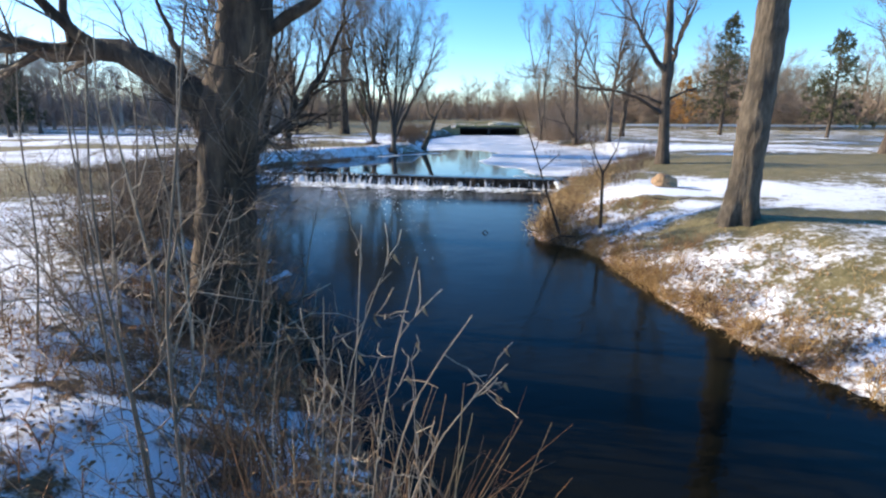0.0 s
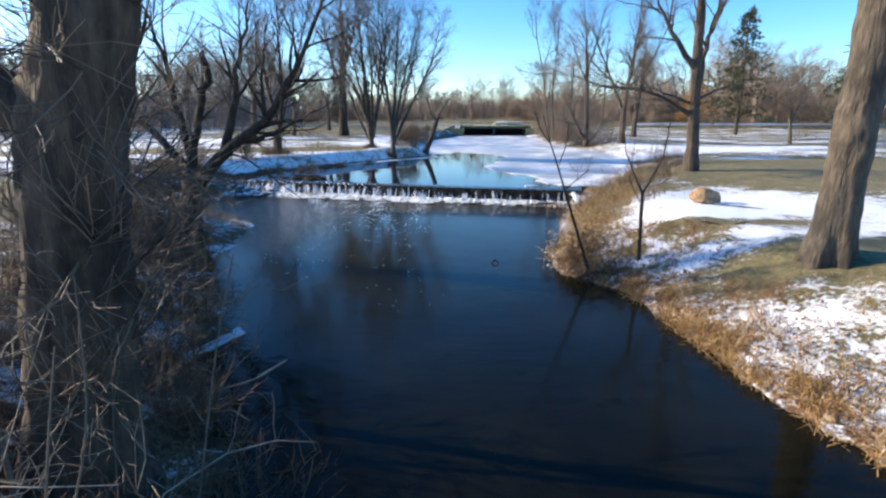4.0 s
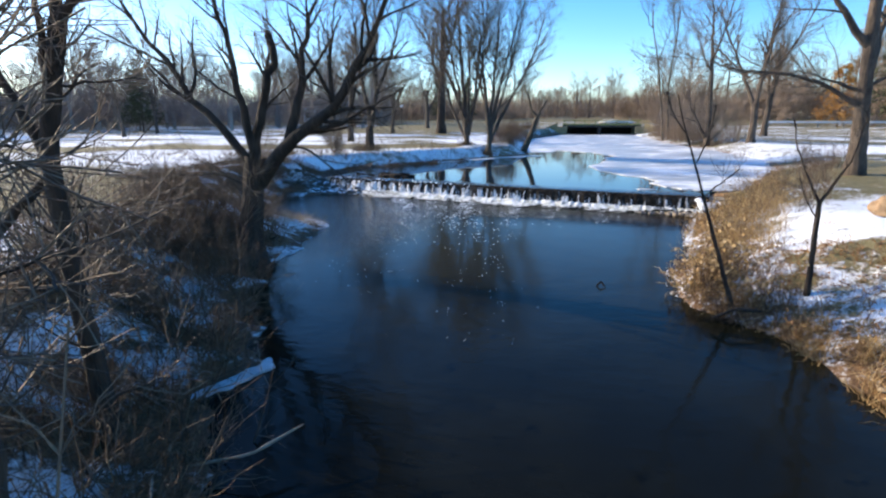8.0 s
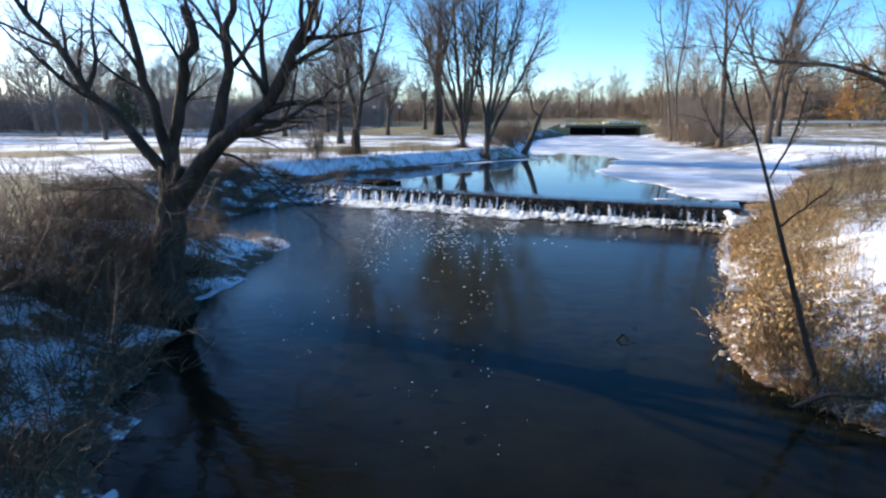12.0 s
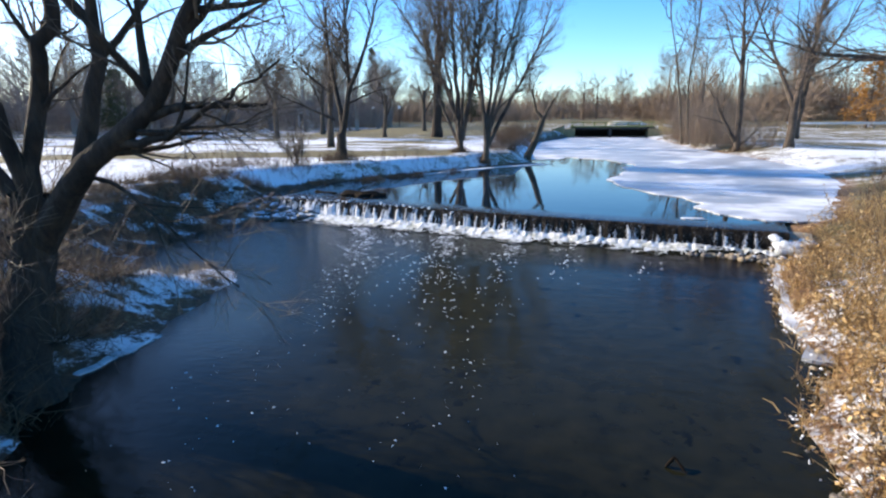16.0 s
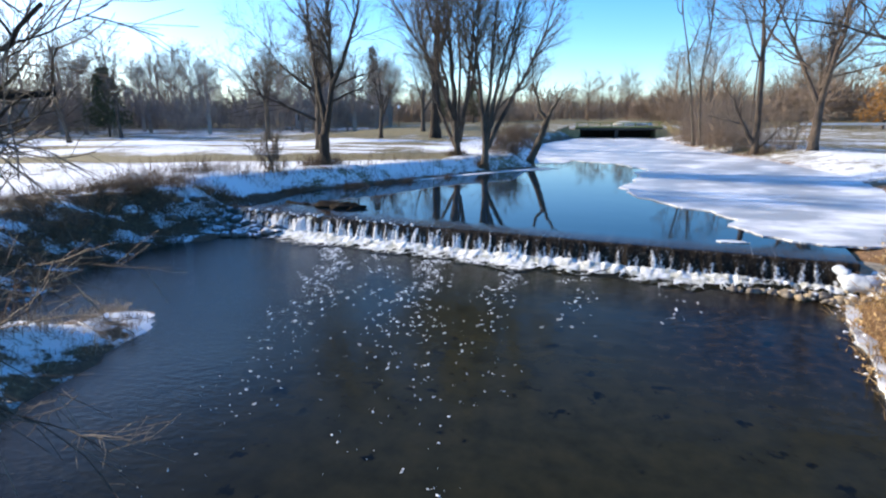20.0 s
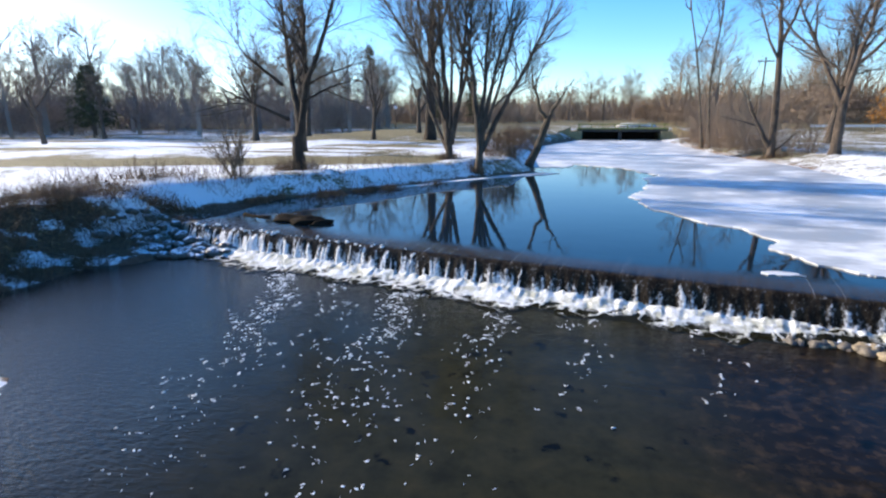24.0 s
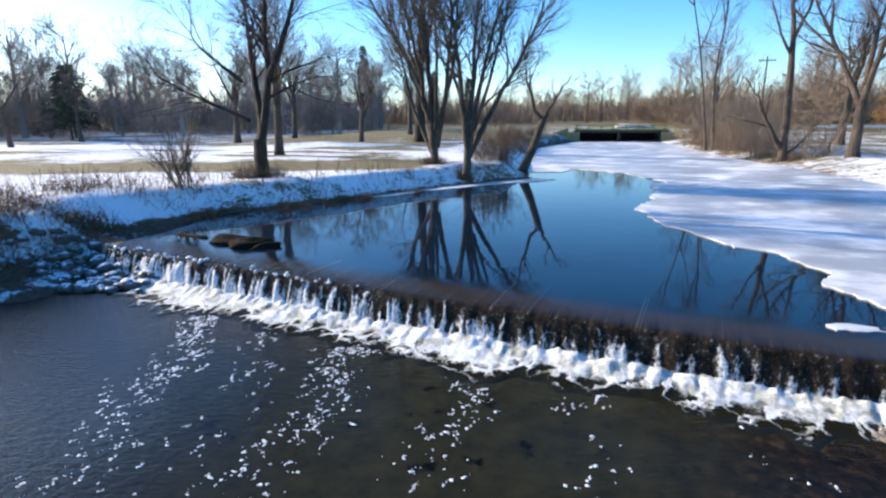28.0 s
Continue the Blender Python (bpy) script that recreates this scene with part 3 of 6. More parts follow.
def fall_material():
    m, nt, p = mat("falling_water", 0.12, 0.0, 1.333)
    nt.links.new(maths(nt, "SUBTRACT", 0.32, maths(nt, "MULTIPLY", attr(nt, "lip"), 0.17)), p.inputs["Specular IOR Level"])
    u, h = attr(nt, "along"), attr(nt, "drop")
    comb = nt.nodes.new("ShaderNodeCombineXYZ")
    nt.links.new(u, comb.inputs[0])
    nt.links.new(maths(nt, "MULTIPLY", h, 0.3), comb.inputs[1])
    a = fbm(nt, comb.outputs[0], 5.5, 5, 0.7)
    b = fbm(nt, comb.outputs[0], 1.6, 3, 0.6)
    fine = fbm(nt, comb.outputs[0], 24.0, 4, 0.7)
    lie = maths(nt, "ADD", attr(nt, "jet"), maths(nt, "MULTIPLY", maths(nt, "SUBTRACT", fine, 0.5), 2.2))
    lie = maths(nt, "ADD", lie, maths(nt, "MULTIPLY", maths(nt, "SUBTRACT", a, 0.5), 1.3))
    s = step(nt, lie, 0.2, 0.95)
    brown = mix(nt, step(nt, a, 0.35, 0.7), (0.008, 0.006, 0.004), (0.05, 0.036, 0.022))
    brown = mix(nt, step(nt, fine, 0.52, 0.72), brown, (0.1, 0.085, 0.062))
    # the shelf starts from the upper pool's base, with its added sky blue
    shelf = mix(nt, step(nt, maths(nt, "ADD", attr(nt, "lip"), maths(nt, "MULTIPLY", maths(nt, "SUBTRACT", b, 0.5), 0.25)), 0.02, 0.4), (0.004, 0.013, 0.024), (0.035, 0.022, 0.011))
    brown = mix(nt, step(nt, attr(nt, "lip"), 0.5, 1.0), shelf, brown)
    nt.links.new(mix(nt, s, brown, mix(nt, step(nt, fine, 0.35, 0.65), (0.6, 0.6, 0.58), (0.9, 0.9, 0.89))), p.inputs["Base Color"])
    nt.links.new(maths(nt, "ADD", 0.03, maths(nt, "MULTIPLY", s, 0.45)), p.inputs["Roughness"])
    bump(nt, p, maths(nt, "MULTIPLY", maths(nt, "ADD", a, fine), attr(nt, "lip")), 0.4, 0.04)
    return m


def froth_material():
    m, nt, p = mat("churned_foam", 0.3, 0.0, 1.333)
    v = coords(nt)
    cell = nt.nodes.new("ShaderNodeTexVoronoi")
    cell.feature = "DISTANCE_TO_EDGE"
    cell.inputs["Scale"].default_value = 3.4
    warp = nt.nodes.new("ShaderNodeVectorMath")
    warp.operation = "MULTIPLY_ADD"
    warp.inputs[1].default_value = (0.55, 0.55, 0.55)
    nt.links.new(fbm(nt, v, 2.3, 5, 0.65, "Color"), warp.inputs[0])
    nt.links.new(v, warp.inputs[2])
    nt.links.new(warp.outputs[0], cell.inputs["Vector"])
    lace = maths(nt, "SUBTRACT", 1.0, step(nt, cell.outputs["Distance"], 0.0, 0.2))
    a = fbm(nt, warp.outputs[0], 5.0, 5, 0.7)
    lie = maths(nt, "ADD", maths(nt, "MULTIPLY", lace, 0.32), maths(nt, "MULTIPLY", a, 0.6))
    lie = maths(nt, "ADD", lie, maths(nt, "MULTIPLY", maths(nt, "SUBTRACT", attr(nt, "froth"), 0.5), 1.1))
    s = step(nt, lie, 0.42, 0.66)
    p.inputs["Specular IOR Level"].default_value = 0.17
    nt.links.new(mix(nt, s, (0.014, 0.0135, 0.0075), mix(nt, step(nt, a, 0.36, 0.6), (0.42, 0.42, 0.34), (0.88, 0.88, 0.86))), p.inputs["Base Color"])
    nt.links.new(maths(nt, "ADD", 0.05, maths(nt, "MULTIPLY", s, 0.5)), p.inputs["Roughness"])
    bump(nt, p, maths(nt, "ADD", maths(nt, "MULTIPLY", a, s), maths(nt, "MULTIPLY", s, 0.5)), 0.6, 0.04)
    return m


def ribbon(name, cols, rows, place, material, attrs, label):
    """A sheet along the weir: place(s, r) gives the point; attrs(s, r) the values by name."""
    v, vals = [], {}
    for i in range(cols):
        s = i / (cols - 1)
        for j in range(rows):
            r = j / (rows - 1)
            v.append(place(s, r))
            for key, val in attrs(s, r).items():
                vals.setdefault(key, []).append(val)
    i = (np.arange(cols - 1)[:, None] * rows + np.arange(rows - 1)).ravel()
    me = quads(name, v, np.stack([i, i + 1, i + rows + 1, i + rows], 1), material)
    for key, val in vals.items():
        me.attributes.new(key, "FLOAT", "POINT").data.foreach_set("value", np.asarray(val, np.float32))
    return tagged(new(name, me), label, "water", "", "structure")


LONG = float(np.linalg.norm(CREST_B - CREST_A))


def make_jets(seed):
    """Spouts of white water along the crest: place, width, where each starts to whiten, strength."""
    r = np.random.default_rng(seed)
    out, d = [], 0.1
    while d < LONG:
        s = d / LONG
        out.append((d, 0.02 + 0.035 * r.random() * (1.5 - 0.8 * s), float(np.clip(0.02 + 0.5 * s + 0.22 * r.normal(), 0.0, 0.75)), (0.95 - 0.3 * s) * (0.55 + 0.5 * r.random())))
        d += 0.045 + (0.06 + 0.1 * s) * r.random() * (2.0 if r.random() < 0.15 else 1.0)
    return np.array(out)


JETS = make_jets(88)


def jet_at(d, k):
    """How white the falling sheet is at d along the crest, k of the way down."""
    c, w, start, power = JETS.T
    wide = w * (0.55 + 0.9 * k)
    g = np.exp(-((d - c - 0.02 * np.sin(k * 5 + c * 9)) / wide) ** 2) * np.clip((k - start) / 0.25, 0, 1) * power
    return float(min(1.2, g.sum() + 0.5 * max(0.0, k - 0.8) / 0.2))


def fall_place(s, r):
    d = s * LONG
    lump = noise.noise((d * 3.1, r * 1.2, 2.0)) * 0.035 + noise.noise((d * 9.0, r * 2.0, 5.0)) * 0.025
    if r < 0.45:                       # smooth tongue over the sill
        k = r / 0.45
        o, z = -1.1 + 1.1 * k, UP + 0.003 - 0.034 * k ** 3
        o, z = o + lump * k * k * 0.4, z + lump * k * k * 0.2
    else:
        k = (r - 0.45) / 0.55
        o, z = 0.17 * k ** 0.75, UP - 0.031 - (UP - 0.1) * k ** 1.25
        o += lump * (0.4 + 0.6 * k) + 0.022 * jet_at(d, k) * min(1, k * 3)
    q = crest_point(s) + WEIR_OUT * (o + 0.03)
    return (q[0], q[1], z)


def fall_attrs(s, r):
    return {"along": s * LONG, "drop": max(0.0, (r - 0.45) / 0.55), "lip": min(1.0, r / 0.44) ** 2, "jet": jet_at(s * LONG, (r - 0.45) / 0.55) if r > 0.45 else 0.0}


def froth_width(s):
    d = s * LONG
    return max(0.24, 0.56 + 0.16 * noise.noise((d * 0.55, 0, 4)) + 0.2 * noise.noise((d * 1.5, 0, 8)) + 0.16 * noise.noise((d * 3.7, 0, 2)) - 0.1 * s) * (1 - 0.45 * float(ease(s, 0.78, 0.9)))


def foot_place(s, r):
    d = s * LONG
    o = 0.04 + 1.6 * r
    body = math.exp(-((r - 0.1) / 0.16) ** 2)
    z = 0.012 + body * (0.12 + 0.07 * abs(noise.noise((d * 2.3, o * 3, 1))) + 0.045 * noise.noise((d * 7, o * 7, 3)) + 0.03 * noise.noise((d * 15, o * 15, 6)))
    z += 0.012 * max(0, noise.noise((d * 4, o * 4, 9)))
    q = crest_point(s) + WEIR_OUT * (o + 0.07 * noise.noise((d * 1.7, r * 2, 7)))
    w = froth_width(s)
    return (q[0], q[1], max(z, 0.008) - 0.04 * float(ease(r, w * 0.95, w * 1.25 + 0.04)))


def foot_attrs(s, r):
    wide = froth_width(s)
    return {"froth": 1.2 - 0.85 * r / wide if r < wide * 1.7 else -0.4}


ribbon("waterfall", 1100, 26, fall_place, fall_material(), fall_attrs, "thin sheet of water falling over the weir in white spouts")
ribbon("churning_foam", 620, 30, foot_place, froth_material(), foot_attrs, "white churning foam at the foot of the weir")


def domes(spots, seed, segs=7):
    """Low rounded blobs: rows of x, y, z, radius, stretch, height."""
    rng = np.random.default_rng(seed)
    vs, fs, base = [], [], 0
    ang = np.arange(segs) / segs * 2 * np.pi
    for x, y, z, r, st, h in spots:
        t = rng.random() * 6.28
        rr = r * (0.45 + 0.95 * rng.random(segs))
        px, py = rr * np.cos(ang) * st, rr * np.sin(ang)
        qx, qy = px * math.cos(t) - py * math.sin(t), px * math.sin(t) + py * math.cos(t)
        vs.append(np.stack([x + qx, y + qy, np.full(segs, z - 0.004)], 1))
        vs.append(np.stack([x + qx * 0.7, y + qy * 0.7, np.full(segs, z + h * 0.8)], 1))
        vs.append([[x, y, z + h]] )
        for k in range(segs):
            k2 = (k + 1) % segs
            fs.append((base + k, base + k2, base + segs + k2, base + segs + k))
            fs.append((base + segs + k, base + segs + k2, base + 2 * segs, base + 2 * segs))
        base += 2 * segs + 1
    return np.concatenate(vs), fs


def blobs(name, spots, seed, material, label, category):
    v, f = domes(spots, seed)
    me = bpy.data.meshes.new(name)
    me.from_pydata(v.tolist(), [], [q if len(set(q)) == 4 else q[:3] for q in f])
    me.polygons.foreach_set("use_smooth", np.full(len(me.polygons), True))
    me.materials.append(material)
    return tagged(new(name, me), label, category, "", "stuff")


def build_flecks():
    """Foam drifting down a few streamlines, broken into curved rafts of flakes."""
    rng = np.random.default_rng(21)
    streams = [([(-5.7, 23.0), (-5.2, 21.6), (-4.3, 18.8), (-3.7, 16.4), (-3.5, 14.2), (-3.2, 11.5)], 800, 0.34), ([(-4.6, 22.9), (-4.0, 21.4), (-3.2, 19.2), (-2.7, 17.2)], 170, 0.3),
               ([(-3.0, 22.4), (-2.75, 20.6), (-2.45, 18.0), (-1.6, 15.6), (-1.2, 13.5), (-0.9, 9.5)], 760, 0.36), ([(-1.3, 22.1), (-1.25, 20.4), (-1.3, 18.6), (-0.9, 16.4)], 240, 0.3),
               ([(0.3, 21.7), (0.1, 20.2), (-0.1, 18.4)], 80, 0.3), ([(1.8, 21.4), (1.6, 20.2), (1.3, 18.9)], 30, 0.3)]
    spots = []
    for line, count, wide in streams:
        path = resample([(x, y, 0) for x, y in line], 60)
        for _ in range(count):
            f = rng.random() ** 1.75 * 58
            i = int(f)
            c = path[i] + (path[i + 1] - path[i]) * (f - i)
            gone = 23.0 - c[1]
            x, y = c[0] + rng.normal() * wide * (0.35 + 0.09 * gone) + 0.12 * math.sin(gone * 3.1 + count), c[1] + rng.normal() * 0.1
            big = max(0.2, 1.2 - 0.13 * gone)
            if rng.random() < 0.06 * gone:
                continue
            a, bend = 1.1 + rng.normal() * 0.6, rng.normal() * 0.5
            for k in range(1 + int(rng.random() ** 2.2 * 6.5 * big)):
                r = (0.0055 + 0.018 * rng.random() ** 2.4) * (0.55 + 0.45 * big)
                spots.append((x, y, 0.0, r, 1.0 + 0.9 * rng.random(), 0.003 + r * 0.12))
                x, y, a = x + math.cos(a) * r * 2.1 + rng.normal() * 0.012, y + math.sin(a) * r * 2.1 + rng.normal() * 0.012, a + bend * 0.5
    blobs("foam_flecks", spots, 5, FOAM, "small white foam flecks drifting on the pool", "foam")


build_flecks()


# ---- trees ----
def rel(base, pts, lean=0.0, seed=0, deep=0.25):
    """Points (x, z) in the plane of a tree, as offsets from its base, spread a little in depth."""
    r = np.random.default_rng(seed)
    slope = r.normal() * deep
    z0 = pts[0][1]
    return [(x - base[0], slope * (z - z0) + lean * (z - base[2]), z - base[2]) for x, z in pts]


def planted(x, y, sink=0.0):
    return (x, y, gz(x, y) - sink)


def tree_from(label, base, trunk, r0, r1, limbs, seed, bark_mat, twig_mat, **kw):
    back = kw.pop("back", 0.0)          # how far the crown leans away from the foot
    tl = [(x, back * min(1.0, z / 1.4), z) for x, y, z in rel(base, trunk, 0, seed, 0.0)]
    tl[0] = (0, 0, 0)
    ll = [(rel(base, pts, 0, seed * 31 + k, kw.get("deep", 0.25)), r) for k, (pts, r) in enumerate(limbs)]
    ll = [([(x, y + back, z) for x, y, z in pts], r) for pts, r in ll]
    kw.pop("deep", None)
    return bare_tree(label, base, (tl, r0, r1), ll, seed, bark_mat, twig_mat, **kw)


# near left bank
b = planted(-2.61, 5.15)
tree_from("large dark-barked bare tree forking low over the bank", b, [(-2.61, b[2]), (-2.47, 1.77), (-2.30, 3.11), (-2.08, 3.72), (-1.97, 4.45), (-1.84, 6.91)], 0.34, 0.25,
          [([(-2.30, 2.94), (-2.76, 3.45), (-3.51, 3.66), (-4.13, 3.89), (-4.63, 3.76), (-5.63, 3.83)], 0.215), ([(-4.01, 3.83), (-4.09, 4.34), (-3.96, 5.45)], 0.06),
           ([(-2.08, 3.72), (-1.72, 4.00), (-1.23, 4.28), (-0.26, 5.24)], 0.085), ([(-2.76, 3.45), (-2.84, 3.95), (-3.07, 4.78)], 0.05),
           ([(-1.97, 4.45), (-2.51, 5.79), (-2.95, 8.03)], 0.12), ([(-1.89, 5.79), (-1.38, 7.47), (-1.28, 9.14)], 0.11)],
          3, BARK_BROWN, TWIG, branch=(8, 6, 5), blen=(1.6, 0.8, 0.45), extend=1.5, flare=1.65, deep=0.12, suckers=60, fine=True)
b = planted(-3.3, 6.95)
tree_from("slender dark bare tree forking in the bank thicket", b, [(-3.3, b[2]), (-3.36, 1.14), (-3.41, 1.65), (-3.43, 2.32), (-3.44, 2.66), (-3.33, 3.05), (-3.14, 3.62)], 0.085, 0.055,
          [([(-3.14, 3.6), (-2.84, 3.85), (-2.6, 4.5)], 0.04), ([(-3.14, 3.6), (-3.1, 4.2), (-3.0, 5.0)], 0.05), ([(-3.44, 2.66), (-3.62, 3.02), (-3.86, 3.34), (-4.0, 3.9)], 0.05),
           ([(-3.49, 2.5), (-3.91, 2.15), (-4.24, 1.76), (-4.4, 1.3)], -0.04), ([(-3.28, 3.16), (-3.32, 3.39), (-3.23, 3.9), (-3.3, 4.6)], 0.035)],
          5, BARK_DARK, TWIG, branch=(8, 5, 5), blen=(0.9, 0.5, 0.3), extend=0.8, suckers=22, deep=0.08)
b = (-5.58, 12.7, 0.05)
tree_from("multi-limbed dark willow leaning over the creek bank", b, [(-5.58, b[2]), (-5.78, 0.75), (-5.85, 1.45), (-5.72, 2.2)], 0.25, 0.2,
          [([(-5.8, 2.05), (-6.5, 2.9), (-6.98, 3.3), (-7.28, 3.95), (-7.93, 4.8), (-8.13, 5.3)], 0.1), ([(-5.73, 2.1), (-5.6, 3.05), (-5.34, 3.8), (-5.24, 4.2), (-5.43, 4.52)], -0.1),
           ([(-5.7, 2.1), (-5.86, 3.5), (-5.85, 4.2), (-6.11, 5.2)], 0.1), ([(-5.75, 1.6), (-5.03, 2.4), (-4.4, 2.85), (-3.66, 3.4), (-3.18, 4.25), (-2.84, 5)], 0.17),
           ([(-5.0, 2.4), (-4.64, 3.6), (-4.51, 4.5), (-4.36, 5.1)], 0.11), ([(-4.5, 2.75), (-3.92, 2.8), (-3.2, 3.15), (-2.55, 3.5)], 0.06),
           ([(-4.0, 3.1), (-4.0, 4.0), (-3.8, 5.2)], 0.06), ([(-6.98, 3.3), (-7.5, 3.5), (-8.3, 4.3)], 0.04),
           ([(-5.0, 2.4), (-4.6, 2.4), (-3.96, 1.95), (-3.5, 1.6), (-3.1, 1.36)], 0.03), ([(-5.8, 1.5), (-6.6, 1.9), (-7.3, 1.75), (-7.9, 1.3)], 0.04)],
          7, BARK_DARK, TWIG, branch=(9, 6, 6), blen=(1.2, 0.7, 0.4), extend=1.2, deep=0.1, up=0.05, flare=1.35, suckers=24, fine=True, back=0.6, bthick=0.35, twig_r=0.0045)

# upper pool, left bank
b = planted(-10.08, 31.24)
tree_from("bare tree with forked dark trunks on the snowy bank", b, [(-10.08, b[2]), (-10.05, 1.8), (-10.05, 2.4)], 0.25, 0.2,
          [([(-10.05, 2.2), (-10.01, 2.75), (-10.64, 4.45), (-11.3, 6.6)], 0.15), ([(-10.05, 2.1), (-9.57, 4.26), (-9.74, 6.5)], 0.15), ([(-9.57, 4.26), (-8.85, 5.86), (-8.6, 6.7)], 0.1),
           ([(-10.35, 3.0), (-12.5, 3.95), (-13.37, 4.4), (-13.6, 5)], 0.07), ([(-10.5, 4.2), (-11.9, 5.2), (-12.9, 6.6)], 0.07), ([(-9.6, 3.7), (-8.3, 4.3), (-7.6, 4.3)], 0.05)],
          11, BARK_DARK, TWIG, branch=(12, 7, 7), blen=(1.8, 0.95, 0.5), extend=3.5, bthick=0.25, far=True, twig_r=0.005, up=0.03)
b = planted(-5.8, 37.17)
tree_from("vase-shaped bare tree at the pool's edge", b, [(-5.8, b[2]), (-5.8, 1.6), (-5.8, 2.0)], 0.19, 0.15,
          [([(-5.82, 1.9), (-6.46, 4.4), (-7.6, 6.4), (-8.75, 7.7)], 0.13), ([(-5.87, 1.9), (-5.98, 4.4), (-6.41, 7.5)], 0.16), ([(-5.7, 1.9), (-5.29, 4.4), (-5.05, 7.5)], 0.13),
           ([(-5.85, 1.6), (-6.95, 3.5), (-7.7, 5.8)], 0.1), ([(-6.2, 3.4), (-6.5, 5.5), (-7.3, 7.8)], 0.1), ([(-5.5, 3.2), (-4.9, 5.2), (-4.6, 7.8)], 0.09), ([(-6.0, 3.0), (-6.9, 5.4), (-7.9, 7.9)], 0.07), ([(-5.75, 2.6), (-5.6, 5.4), (-5.7, 8.0)], 0.09)],
          13, BARK_GREY, TWIG, branch=(11, 7, 7), blen=(1.7, 0.9, 0.5), extend=4.0, spread=0.6, up=0.05, group="poolside trees", bthick=0.25, twig_r=0.0055, far=True)
b = planted(-4.27, 36.34)
tree_from("many-stemmed bare tree at the pool's edge", b, [(-4.25, b[2]), (-4.24, 1.5), (-4.24, 1.9)], 0.18, 0.14,
          [([(-4.24, 1.8), (-4.54, 4.7), (-4.87, 7.3)], 0.14), ([(-4.2, 1.9), (-3.78, 4.3), (-3.38, 6.1), (-2.99, 7.2)], 0.12), ([(-4.2, 1.6), (-3.34, 3.7), (-2.14, 6), (-1.78, 7.1)], 0.13),
           ([(-4.28, 2.2), (-4.0, 5.3), (-3.81, 7.3)], 0.11), ([(-3.77, 3.4), (-2.71, 4.27), (-2.09, 4.5)], 0.06), ([(-4.4, 3.4), (-5.0, 5.4), (-5.5, 7.5)], 0.08), ([(-4.0, 2.6), (-3.3, 4.9), (-2.7, 7.4)], 0.08), ([(-4.25, 2.4), (-4.3, 5.0), (-4.3, 7.6)], 0.09)],
          17, BARK_GREY, TWIG, branch=(11, 7, 7), blen=(1.7, 0.9, 0.5), extend=3.0, spread=0.6, up=0.05, group="poolside trees", bthick=0.25, twig_r=0.0055, far=True)
b = planted(-2.5, 40.3)
tree_from("broken slanting pale dead tree by the pool", b, [(-2.5, b[2]), (-2.0, 1.8), (-1.6, 3.05)], 0.2, 0.15,
          [([(-1.65, 2.9), (-1.08, 4.0), (-0.75, 4.5), (-0.45, 4.87)], 0.12), ([(-1.62, 2.9), (-2.17, 3.8), (-2.46, 5.2), (-2.64, 7)], 0.1), ([(-2.3, 4.5), (-1.9, 5.5), (-1.8, 6.3)], 0.04)],
          19, BARK_PALE, TWIG, branch=(3, 4, 4), blen=(1.0, 0.6, 0.35), deep=0.05)
b = planted(-11.95, 56.2)
bare_tree("tall bare tree with a thick dark trunk", b, ([(0, 0, 0), (0.1, 0, 2.5), (0.1, 0.1, 5), (0.3, 0, 9)], 0.42, 0.25),
          [([(0.1, 0, 4.5), (-1.2, 0.5, 8), (-1.8, 0.5, 12)], 0.2), ([(0.15, 0, 6), (1.4, -0.5, 9), (2, -0.5, 13)], 0.18), ([(0.3, 0, 8.5), (0.2, 0.3, 14)], 0.2), ([(0.1, 0, 5.5), (0.6, 1.2, 9), (0.5, 2, 13)], 0.14)],
          23, BARK_DARK, TWIG, branch=(8, 6, 5), blen=(2.6, 1.3, 0.7), twig_r=0.01)

# right bank
b = planted(6.15, 9.98)
tree_from("massive grey-brown trunk of a bare cottonwood, roots flaring", b, [(6.15, b[2]), (6.22, 2.6), (6.29, 3.7), (6.3, 5.3), (6.4, 8.5)], 0.29, 0.25,
          [([(6.3, 6.2), (5.3, 8), (4.4, 10.5)], 0.17), ([(6.35, 6.8), (7.6, 8.5), (8.6, 10)], 0.17), ([(6.4, 8.2), (6.4, 11), (6.1, 13.5)], 0.22), ([(6.3, 5.8), (7.4, 6.4), (8.4, 6.3)], 0.07)],
          29, BARK_PALE, TWIG, branch=(6, 5, 5), blen=(2.0, 1.0, 0.5), flare=1.35, fine=True)
b = planted(9.75, 24.0)
tree_from("large bare oak with spreading low limbs", b, [(9.77, b[2]), (9.65, 3.6), (9.53, 5.4), (9.5, 7.2)], 0.25, 0.17,
          [([(9.55, 5.0), (8.51, 6.2), (7.79, 7.2)], 0.14), ([(9.65, 4.4), (10.04, 6.2), (10.41, 7.2)], 0.15), ([(9.6, 3.2), (8.11, 4.2), (6.4, 4.4), (5.5, 4.5)], 0.09),
           ([(9.6, 3.7), (7.88, 4.4), (7.0, 4.45)], 0.07), ([(9.65, 3.3), (8.6, 3.9), (7.6, 3.9)], 0.05), ([(9.7, 3.9), (11.2, 4.6), (12.3, 4.7)], 0.07), ([(9.5, 6.8), (9.2, 9), (9.4, 11)], 0.18)],
          31, BARK_GREY, TWIG, branch=(8, 6, 6), blen=(2.0, 1.0, 0.5), extend=2.0, far=True, bthick=0.35)
b = planted(13.4, 46.86)
